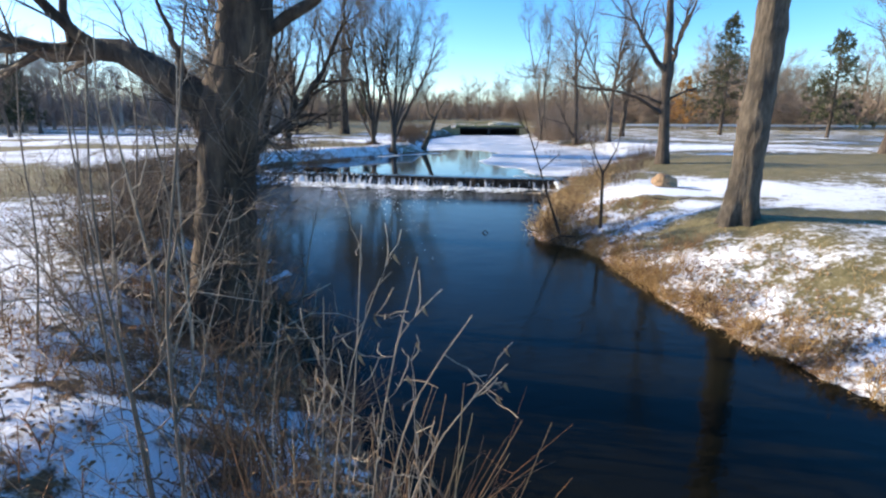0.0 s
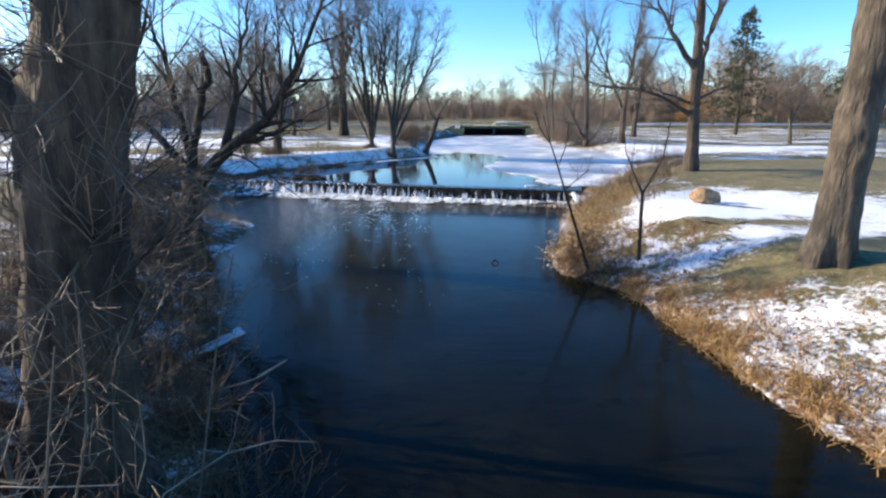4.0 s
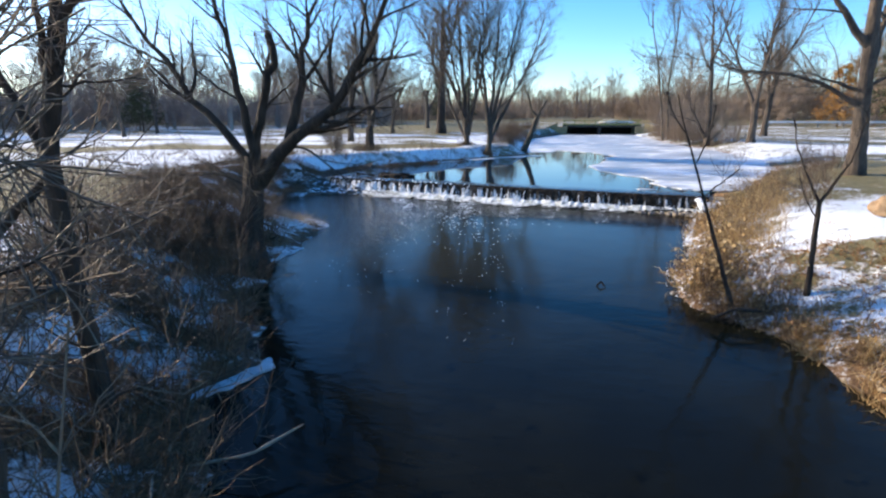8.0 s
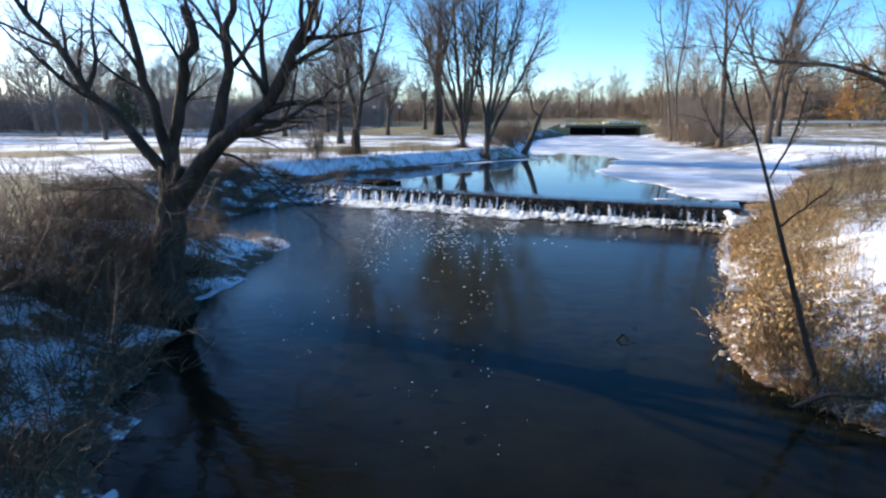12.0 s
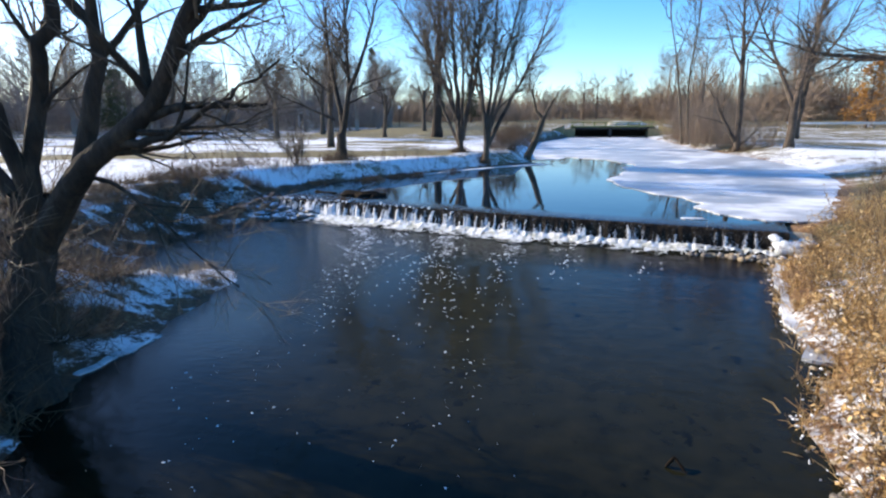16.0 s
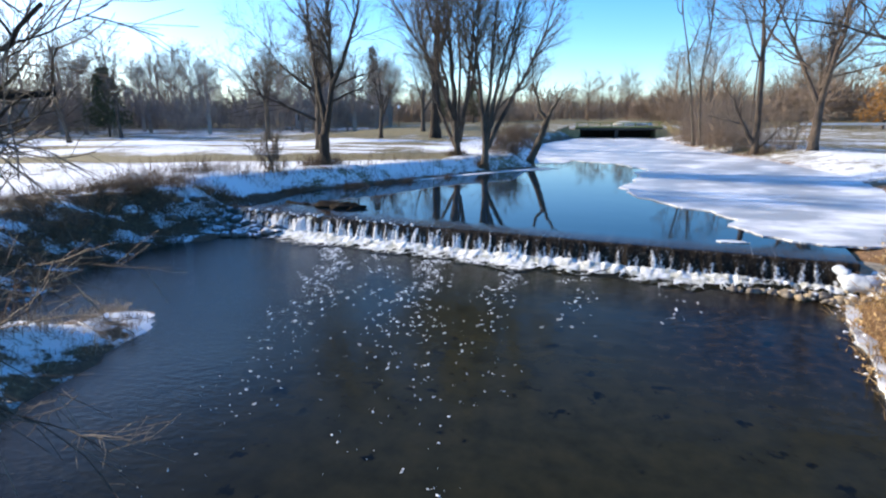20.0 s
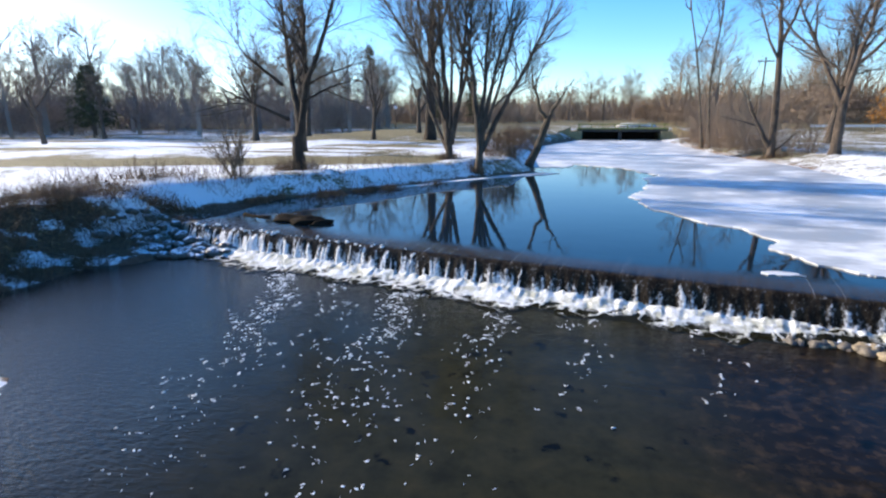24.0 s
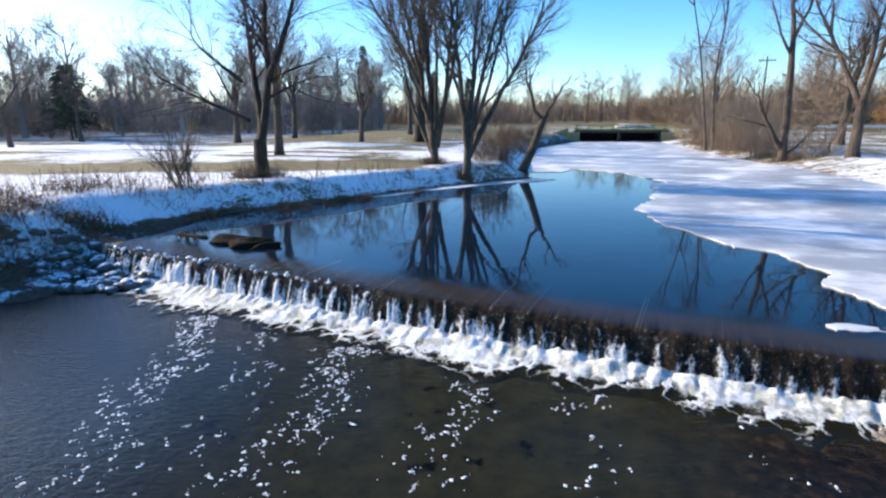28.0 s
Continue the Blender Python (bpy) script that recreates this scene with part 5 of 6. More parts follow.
blades("bank_tussocks", "bleached tan grass tussocks hanging over the undercut bank", clump(patchy(scatter(R, 190, (RIGHT_SHORE[:8], -0.14, 0.35)), 0.9, 81, -0.15), R, 34, 0.06), 27, DRY_GRASS, (0.12, 0.34), 0.9, 1.0, 0.007)


def leafy_brush(name, label, xy, seed, stem_mat, leaf_mat, tall, per, size):
    """Arching dry stems that still hold folded dead leaves."""
    rng = np.random.default_rng(seed)
    p, r = stalks(rng, xy, tall, 0.6, 0.7, 0.005, 6, 0.16)
    q, w = offshoots(rng, p, r, 3, 0.25)
    v, f = tubes([(p, r), (q, w)], 3)
    thing = tagged(new(name, quads(name, v, f, stem_mat)), label, "shrub", "", "stuff")
    n = len(q) * per
    who, at = rng.integers(0, len(q), n), rng.integers(1, q.shape[1], n)
    c = q[who, at] + rng.normal(size=(n, 3)) * 0.012
    long = rng.normal(size=(n, 3)) + np.array([0, 0, -0.5])
    long /= np.linalg.norm(long, axis=1, keepdims=True)
    side = np.cross(long, rng.normal(size=(n, 3)))
    side /= np.linalg.norm(side, axis=1, keepdims=True) + 1e-9
    fold = np.cross(long, side)
    k = (size * (0.5 + 0.9 * rng.random(n)))[:, None]
    tip, mid_ = c + long * k * 2, c + long * k + fold * k * 0.3
    v = np.stack([c, mid_ - side * k * 0.55 - fold * k * 0.45, tip, mid_, mid_ + side * k * 0.55 - fold * k * 0.45], 1).reshape(-1, 3)
    base = np.arange(n)[:, None] * 5
    f = np.concatenate([base + np.array([0, 1, 2, 3]), base + np.array([0, 3, 2, 4])])
    sub("dead_leaves", quads("dead_leaves", v, f, leaf_mat, False), thing, "curled tan dead leaves", "stuff")
    return thing


TAN_LEAF = stems("tan_leaf", (0.3, 0.18, 0.07), (0.5, 0.33, 0.14), (0.66, 0.48, 0.25))
leafy_brush("leafy_shrub", "dry tan shrub holding dead leaves over the water", clump(scatter(R, 46, ([(2.75, 12.1), (2.5, 13.0), (2.7, 13.9), (3.2, 14.8), (3.55, 15.6), (3.8, 17.2)], -0.12, 0.7)), R, 7, 0.1), 28, BRUSH, TAN_LEAF, (0.25, 0.85), 4, 0.028)
leafy_brush("leafy_shrub", "dry tan weeds with clinging leaves beside the weir", clump(scatter(R, 40, ([(3.5, 17.2), (4.0, 18.9), (4.6, 20.6), (5.4, 21.6), (6.4, 23.2)], 0.0, 1.2)), R, 7, 0.12), 29, BRUSH, TAN_LEAF, (0.3, 1.0), 3, 0.026)
leafy_brush("leafy_shrub", "low rusty weeds with clinging leaves on the bank", clump(scatter(R, 26, ([(5.0, 4.6), (4.3, 6.4), (4.0, 8.2), (3.85, 9.6), (3.4, 11.4)], 0.0, 0.7)), R, 6, 0.08), 30, BRUSH, LEAF, (0.12, 0.35), 3, 0.022)
bead_at = scatter(R, 150, (RIGHT_SHORE[7:], -0.2, 0.12))
blobs("ice_beads", [(x, y, 0.0 + 0.12 * R.random() ** 3, 0.005 + 0.016 * R.random() ** 2, 1.0 + R.random(), 0.012) for x, y in bead_at], 31, WHITE, "white ice beads frozen on reeds at the waterline", "ice")
thicket("weir_brush", "dark brown tangled brush on the bank below the weir", clump(patchy(scatter(R, 330, ([(-11.2, 25.4), (-10.3, 23.6), (-10.5, 22), (-10.5, 19.8), (-9.6, 17.6)], -0.75, 2.6)), 1.5, 82, -0.35), R, 8, 0.15), 83, BRUSH, (0.15, 0.55), 0.85, 0.4, 0.007, 4, 0.35, fine=1, wob=0.2, flat=True)
leaves("shore_leaves", "dark dead leaves on the snowy shore", clump(scatter(R, 170, ([(-11.2, 26.0), (-10.3, 23.6), (-10.5, 22), (-10.5, 19.8), (-9.6, 17.6)], 0.0, 3.2)), R, 12, 0.16), 84, 0.04)

# round the upper pool
thicket("ice_brush", "brown leafless brush along the frozen pool", clump(scatter(R, 150, ([(9.6, 72), (9.9, 62), (10.0, 54), (10.9, 47.5)], -0.1, -2.4)), R, 8, 0.35), 31, WOODS, (0.8, 4.8), 0.45, 0.1, 0.014, 5, 0.9, fine=1, wob=0.14, flat=True)
thicket("pool_bush", "round brown bush by the slanting tree", clump(scatter(R, 14, (-3.7, 39.6, 0.8, 0.8)), R, 12, 0.2), 32, BRUSH, (0.8, 2.2), 0.4, 0.1, 0.011, 6, 0.5, "bush", "stuff", 2, flat=True)
thicket("bank_shrub", "fan-shaped leafless shrub on the snowy bank", clump(np.array([[-10.7, 28.3]]), R, 22, 0.2), 33, TWIG, (1.3, 2.9), 0.5, 0.1, 0.018, 7, 0.7, "shrub", "stuff", 3)
thicket("far_shore_brush", "brown brush on the far shore", clump(scatter(R, 60, ([(-2.9, 48), (-3.6, 60), (-3.0, 76)], -0.3, -2.5)), R, 8, 0.4), 34, BRUSH, (0.5, 1.6), 0.4, 0.1, 0.014, 5, 0.5, fine=1, flat=True)
for k, (x, y, rr) in enumerate([(-10.1, 31.2, 0.75), (-10.2, 31.0, 0.6), (-5.8, 37.1, 0.45), (-4.3, 36.3, 0.4), (11.0, 49, 0.8)]):
    thicket("root_weeds", "brown weeds round the foot of a tree", clump(scatter(R, 18, (x, y, rr, rr)), R, 10, 0.1), 50 + k, BRUSH, (0.2, 0.7 if k < 2 else 0.5), 0.5, 0.3, 0.008, 2, 0.2)


# ---- stones, boulder, logs, ice ----
def stone_mesh(seed, material, rough=0.22, fine=2):
    bm = bmesh.new()
    bmesh.ops.create_icosphere(bm, subdivisions=fine, radius=1)
    off = Vector((seed * 7.3, seed * 1.7, seed * 3.1))
    for v in bm.verts:
        n = v.co.normalized()
        k = 1 + rough * noise.noise(n * 1.3 + off) * 1.6 + 0.07 * noise.noise(n * 4 + off)
        v.co = Vector((n.x * k, n.y * k * 0.8, n.z * k * 0.6))
        if v.co.z < -0.35:
            v.co.z = -0.35
    me = bpy.data.meshes.new("stone")
    bm.to_mesh(me)
    bm.free()
    me.polygons.foreach_set("use_smooth", np.full(len(me.polygons), True))
    me.materials.append(material)
    return me


def icy_stone():
    m, nt, p = mat("icy_stone", 0.45)
    g = nt.nodes.new("ShaderNodeNewGeometry")
    sep = nt.nodes.new("ShaderNodeSeparateXYZ")
    nt.links.new(g.outputs["Normal"], sep.inputs[0])
    f = fbm(nt, coords(nt, geo=True), 7.0, 5, 0.65)
    rock = ramp(nt, fbm(nt, coords(nt, geo=True), 14.0, 6), (0.3, (0.03, 0.028, 0.025)), (0.7, (0.16, 0.14, 0.115)))
    s = step(nt, maths(nt, "ADD", maths(nt, "MULTIPLY", sep.outputs[2], 0.55), f), 0.9, 1.04)
    nt.links.new(mix(nt, s, rock, (0.78, 0.82, 0.86)), p.inputs["Base Color"])
    bump(nt, p, f, 0.4, 0.03)
    return m


ICY = icy_stone()
kinds_l = [stone_mesh(k, ICY) for k in range(1, 6)]
kinds_r = [stone_mesh(k, STONE_TAN if k % 2 else STONE, 0.4) for k in range(6, 12)] + [stone_mesh(10, ICY)]
rs = random.Random(9)


def rocks(count, kinds, spot, size, label, group):
    for _ in range(count):
        x, y, z = spot()
        s = rs.uniform(*size)
        ob = tagged(new("stone", rs.choice(kinds)), label, "stone", group)
        ob.matrix_basis = Matrix.LocRotScale((x, y, z + s * 0.18), Euler((rs.uniform(-0.3, 0.3), rs.uniform(-0.3, 0.3), rs.uniform(0, 6.28))), (s, s, s))


def left_pile():
    k = rs.random()
    x = -10.6 + 3.0 * rs.random() ** 0.9
    y = 24.9 - 0.35 * (x + 10.3) - 2.1 * k * (1 - 0.25 * (x + 10.3))
    return x, y, max(-0.02, 0.34 * (1 - k) ** 1.3 * (1 - 0.15 * (x + 10.3)), gz(x, y) - 0.02)


def right_pile():
    x = rs.uniform(2.7, 4.9)
    y = 21.3 - 0.42 * max(0, x - 3.4) + rs.uniform(-0.3, 0.18) * min(1, 0.3 + (x - 2.7) * 0.6)
    return x, y - 0.12, max(-0.025 + 0.04 * (x - 2.7), gz(x, y) - 0.03)


rocks(110, kinds_l, left_pile, (0.05, 0.2), "dark wet stone glazed with ice at the weir's end", "stones at the icy end of the weir")
rocks(130, kinds_r, right_pile, (0.03, 0.1), "tan rounded stone at the foot of the weir", "tan stones below the weir")


def shore_stone():
    k = rs.randrange(2, len(RIGHT_SHORE) - 1)
    f = rs.random()
    (ax, ay), (bx, by) = RIGHT_SHORE[k], RIGHT_SHORE[k - 1]
    x, y = ax + (bx - ax) * f + rs.uniform(-0.12, 0.15), ay + (by - ay) * f
    return x, y, max(gz(x, y), -0.02)


rocks(34, kinds_r[:4], shore_stone, (0.03, 0.08), "small tan stone at the water's edge", "stones along the bank")

bo = tagged(new("boulder", stone_mesh(23, BOULDER, 0.3, 4)), "rounded tan boulder lying in the snow", "boulder")
bo.matrix_basis = Matrix.LocRotScale((7.0, 16.3, gz(7.0, 16.3) + 0.12), Euler((0, 0, 0.3)), (0.39, 0.36, 0.44))

ICE_LUMP = plain("clear_ice", (0.6, 0.66, 0.7), (0.85, 0.88, 0.9), 5, 0.25, 0.5, 0.05)
for k, (x, y, z, s) in enumerate([(4.75, 21.2, 0.22, 0.34), (5.15, 21.35, 0.3, 0.27), (4.5, 21.35, 0.38, 0.2), (5.0, 21.0, 0.1, 0.26)]):
    ob = tagged(new("ice_lump", stone_mesh(40 + k, ICE_LUMP, 0.3, 3)), "white frozen ice mound at the end of the weir", "ice", "ice mounds")
    ob.matrix_basis = Matrix.LocRotScale((x, y, z), Euler((0.2, 0.1, k)), (s, s * 0.9, s * 0.9))
# small white knobs that stand for sun glints along the icy crest
for k in range(80):
    s = 0.01 + 0.45 * rs.random() ** 1.5
    c = crest_point(s) + WEIR_OUT * rs.uniform(-0.06, 0.12)
    q = rs.uniform(0.012, 0.045)
    ob = sub("glint_knob", kinds_glint[k % 3] if k > 2 else stone_mesh(60 + k, FOAM, 0.25), WEIR, "small white knob for an icy glint on the crest")
    if k < 3:
        kinds_glint = [ob.data] if k == 0 else kinds_glint + [ob.data]
    ob.matrix_basis = Matrix.LocRotScale((c[0], c[1], UP - 0.03 + rs.uniform(-0.05, 0.04)), Euler((0, 0, rs.random() * 6)), (q, q, q * 1.3))

slab("ice_plate", [(2.75, 22.5), (3.0, 22.42), (3.35, 22.45), (3.3, 22.6), (2.9, 22.66)], UP, 0.018, ICE, "thin broken ice plate above the weir", seed=8, rounds=2)
slab("ice_shelf", [(4.3, 20.6), (3.72, 18.9), (3.28, 17.2), (3.0, 15.7), (3.35, 15.6), (3.6, 17.1), (4.05, 18.8), (4.6, 20.5)], 0.005, 0.045, ICE,
     "snowy ice shelf beside tan bank grass", seed=12, rounds=3, amp=0.07)
slab("ice_shelf", [(-5.52, 14.5), (-5.53, 13.9), (-5.57, 13.35), (-5.72, 13.3), (-5.68, 13.9), (-5.66, 14.5)], 0.004, 0.02, ICE,
     "thin snowy ice along the brushy shore", seed=13, rounds=3, amp=0.07)
slab("ice_shelf", [(-3.15, 9.15), (-2.95, 8.95), (-3.15, 8.4), (-3.4, 8.0), (-3.55, 8.2), (-3.35, 8.7)], 0.004, 0.03, ICE, "snowy ice patch below bank brush", seed=14, rounds=4, amp=0.07)


SOAKED = plain("soaked_wood", (0.006, 0.005, 0.004), (0.022, 0.016, 0.011), 8, 0.9)
SOAKED.node_tree.nodes["Principled BSDF"].inputs["Specular IOR Level"].default_value = 0.08
for k, (x, y, sx, sy, sz) in enumerate([(-6.9, 25.0, 0.5, 0.34, 0.2), (-6.35, 24.85, 0.42, 0.3, 0.26), (-5.9, 24.75, 0.26, 0.2, 0.14)]):
    ob = tagged(new("mud_clump", stone_mesh(70 + k, SOAKED, 0.45, 3)), "dark soaked clump of debris above the weir", "debris", "debris above the weir")
    ob.matrix_basis = Matrix.LocRotScale((x, y, UP - 0.01), Euler((0, 0, 0.4 * k)), (sx, sy, sz))


def log(label, a, b, r, seed, material, name="log"):
    rng = np.random.default_rng(seed)
    line = resample(np.array([a, ((np.array(a) + b) / 2 + rng.normal(size=3) * 0.06), b]), 10)
    rad = np.linspace(r, r * 0.6, 10) * (1 + 0.15 * rng.normal(size=10))
    rad[[0, -1]] *= 0.3
    v, f = tubes([(line[None], rad[None])], 9)
    return tagged(new(name, quads(name, v, f, material)), label, "log")


log("dark wet stick caught above the weir", (-7.2, 25.05, UP + 0.06), (-5.7, 24.7, UP + 0.02), 0.035, 1, SOAKED)
log("dark sunken branch by the weir", (-8.6, 25.5, UP - 0.02), (-7.6, 25.2, UP + 0.02), 0.07, 2, SOAKED)
log("thin bare branch reaching over the water", (-2.6, 7.0, 0.1), (-1.8, 7.5, 0.3), 0.016, 3, TWIG_PALE, "fallen_branch")
log("dark stick lying on the bank", (3.2, 11.6, 0.25), (2.5, 11.5, 0.12), 0.03, 4, BARK_DARK, "stick")


# ---- distance ----
def proto_tree(seed, h, twig, lo=0.14):
    rng = np.random.default_rng(seed)
    trunk = np.array([(0, 0, 0), (0.1, 0.05, 0.35), (0.05, 0, 0.6), (0.1, 0.02, 1.0)]) * [1, 1, h]
    line = resample(trunk, 6)
    rad = np.linspace(0.026 * h, 0.006 * h, 6)
    b1, r1 = sprout(rng, line, rad, 17, lo, 0.75, 0.46 * h, 0.009 * h, 4, 0.06, 0.08)
    b2, r2, b3, r3 = [], [], [], []
    for p, r in zip(b1, r1):
        q, s = sprout(rng, p, r, 8, 0.15, 0.65, 0.17 * h, twig * 1.6, 2, 0.06, 0.06)
        b2 += q
        r2 += s
    for p, r in zip(b2, r2):
        q, s = sprout(rng, p, r, 8, 0.1, 0.65, 0.11 * h, twig, 2, 0.04, 0.06)
        b3 += q
        r3 += [np.maximum(x, twig * 0.7) for x in s]
    return tubes([(line[None], rad[None]), (np.array(b1), np.array(r1)), (np.array(b2), np.maximum(np.array(r2), twig)), (np.array(b3), np.array(r3))], 2)


def proto_bush(seed, h, twig):
    rng = np.random.default_rng(seed)
    p, r = stalks(rng, rng.normal(size=(13, 2)) * 0.1 * h, (0.5 * h, h), 0.5, 0.05, twig * 1.5, 4, 0.15, 0.0)
    q, s = offshoots(rng, p, r, 7, 0.4 * h, 3, 0.25, 0.08)
    q2, s2 = offshoots(rng, q, s, 7, 0.24 * h, 2, 0.3, 0.06)
    return tubes([(p, r), (q, np.maximum(s, twig)), (q2, np.maximum(s2, twig * 0.8))], 2)


PROTOS = [proto_tree(200 + k, 10.0, 0.013) for k in range(4)]
BUSHES = [proto_bush(230 + k, 4.0, 0.0105) for k in range(4)]


def woods(name, label, az, dist, count, tall, seed, protos, size, material=None):
    rng = np.random.default_rng(seed)
    vs, fs, base = [], [], 0
    for _ in range(count):
        a, d = radians(az[0] + (az[1] - az[0]) * rng.random()), dist[0] + (dist[1] - dist[0]) * rng.random()
        x, y = d * math.sin(a), 15 + d * math.cos(a)
        v, f = protos[rng.integers(4)]
        k, t = (tall[0] + (tall[1] - tall[0]) * rng.random()) / size, rng.random() * 6.28
        c, s = math.cos(t), math.sin(t)
        wide = k * (0.9 + 0.4 * rng.random())
        q = np.stack([(v[:, 0] * c - v[:, 1] * s) * wide + x, (v[:, 0] * s + v[:, 1] * c) * wide + y, v[:, 2] * k + gz(x, y) - 0.2], 1)
        vs.append(q)
        fs.append(f + base)
        base += len(v)
    return tagged(new(name, quads(name, np.concatenate(vs), np.concatenate(fs), material or WOODS)), label, "trees", "", "stuff")


woods("field_woods", "leafless grey-brown woods beyond the snowy field", (-72, -20), (70, 112), 95, (7.5, 11.5), 301, PROTOS, 10, HAZED_WOODS)
woods("far_woods", "distant leafless woods", (-24, 9), (125, 200), 52, (6, 9.5), 302, PROTOS, 10)
woods("lawn_woods", "leafless brown woods beyond the lawn", (9, 60), (82, 150), 62, (8, 14), 303, PROTOS, 10)
woods("field_underwood", "brown undergrowth at the edge of the woods", (-72, -22), (72, 118), 90, (3.5, 7), 311, BUSHES, 4, HAZED_WOODS)
woods("far_underwood", "brown undergrowth far off", (-22, 9), (125, 200), 60, (3, 5.5), 312, BUSHES, 4)
woods("lawn_underwood", "brown undergrowth beyond the lawn", (6, 60), (88, 150), 95, (4, 8.5), 313, BUSHES, 4)


def hazy_woods(name, label, az, dist, count, tall, seed, wide, material=None):
    """Crowded stems of distant woods, with an uneven top."""
    rng = np.random.default_rng(seed)
    a, d = np.radians(az[0] + (az[1] - az[0]) * rng.random(count)), dist[0] + (dist[1] - dist[0]) * rng.random(count)
    x, y = d * np.sin(a), 15 + d * np.cos(a)
    crown = 0.72 + 0.28 * waves(x, y, 16, seed)
    h = (tall[0] + (tall[1] - tall[0]) * rng.random(count)) * crown
    root = ground_height(x, y) - 0.2
    lift = h * 0.55 * rng.random(count) ** 1.3
    lean = rng.normal(size=(count, 2)) * 0.32
    p = np.zeros((count, 4, 3))
    for j in range(4):
        k = j / 3
        up = (h - lift) * k
        p[:, j] = np.stack([x + lean[:, 0] * up + rng.normal(size=count) * 0.2, y + lean[:, 1] * up, root + lift + up], 1)
    r = wide * (0.5 + rng.random(count))[:, None] * np.array([0.8, 1.0, 0.7, 0.12])
    v, f = tubes([(p, r)], 2)
    return tagged(new(name, quads(name, v, f, material or WOODS)), label, "trees", "", "stuff")


hazy_woods("field_stems", "crowded grey-brown stems of the field woods", (-74, -20), (92, 130), 8000, (5, 9.5), 321, 0.055, HAZED_WOODS)
hazy_woods("far_stems", "crowded brown stems of distant woods", (-24, 12), (170, 240), 11000, (5, 10.5), 322, 0.075)
hazy_woods("mid_stems", "crowded brown stems behind the grassy mound", (-34, -2), (125, 165), 4200, (5.0, 9.0), 324, 0.055)
hazy_woods("lawn_stems", "crowded brown stems of the woods beyond the lawn", (8, 62), (110, 160), 8500, (6, 13), 323, 0.05)


def conifer(label, base, h, wide, seed, lo=0.12, material=None, name="conifer", foliage="dark green needle sprays"):
    """A trunk with whorls of boughs, each set with short needle sprays."""
    rng = np.random.default_rng(seed)
    thing = tagged(new(name), label, "tree", "evergreens" if material is None else "")
    thing.location = base
    line = resample([(0, 0, -0.2), (0.1, 0, h * 0.5), (0, 0.1, h)], 10)
    v, f = tubes([(line[None], np.linspace(h * 0.018, 0.03, 10)[None])], 8)
    sub("trunk", quads("trunk", v, f, BARK_GREY), thing)
    boughs, br = [], []
    for k in range(int(h * 9)):
        s = lo + (1 - lo) * (k + rng.random()) / (h * 9)
        a, size = rng.random() * 6.28, wide * (1 - s) ** 0.75 * (0.55 + 0.55 * rng.random()) + 0.25
        z = h * s
        pts = [(math.cos(a) * size * g, math.sin(a) * size * g, z + 0.12 * size * math.sin(g * 3) - 0.1 * size * g * g + 0.04 * rng.normal()) for g in np.linspace(0, 1, 6)]
        boughs.append(pts)
        br.append(np.linspace(0.035, 0.01, 6))
    boughs, br = np.array(boughs), np.array(br)
    v, f = tubes([(boughs, br)], 4)
    sub("boughwork", quads("boughwork", v, f, BARK_GREY), thing, "", "stuff")
    q, s = offshoots(rng, boughs, br, 9, 0.55, 3, 0.2, 0.06)
    q2, s2 = offshoots(rng, q, s, 4, 0.32, 2, 0.25, 0.05)
    v, f = tubes([(q, np.full(s.shape, 0.035)), (q2, np.full(s2.shape, 0.05) * np.array([1, 0.4]))], 2)
    sub("needles", quads("needles", v, f, material or NEEDLE), thing, foliage, "stuff")
    return thing


conifer("tall dark green pine beyond the lawn", planted(34.0, 70), 14.5, 5.4, 401)
conifer("spreading dark pine beyond the lawn", planted(41.0, 60), 11, 5.0, 402)
conifer("rust-leaved oak at the edge of the woods", planted(38.0, 92), 8.5, 5.0, 409, 0.1, stems("rust_leaves", (0.3, 0.13, 0.03), (0.45, 0.22, 0.055), (0.55, 0.3, 0.09)), "oak", "clinging rust-orange leaves")
conifer("slim dark spruce above the far woods", planted(-42, 120), 15.5, 2.2, 404)
conifer("dark evergreen at the edge of the field", planted(-52, 62), 7.5, 3.6, 405)
conifer("dark evergreen at the edge of the field", planted(-57, 67), 8, 3.6, 406)
conifer("dark spruce in the far woods", planted(-30, 130), 11, 2.8, 407)
conifer("dark spruce in the far woods", planted(-24, 138), 10, 3.0, 408)

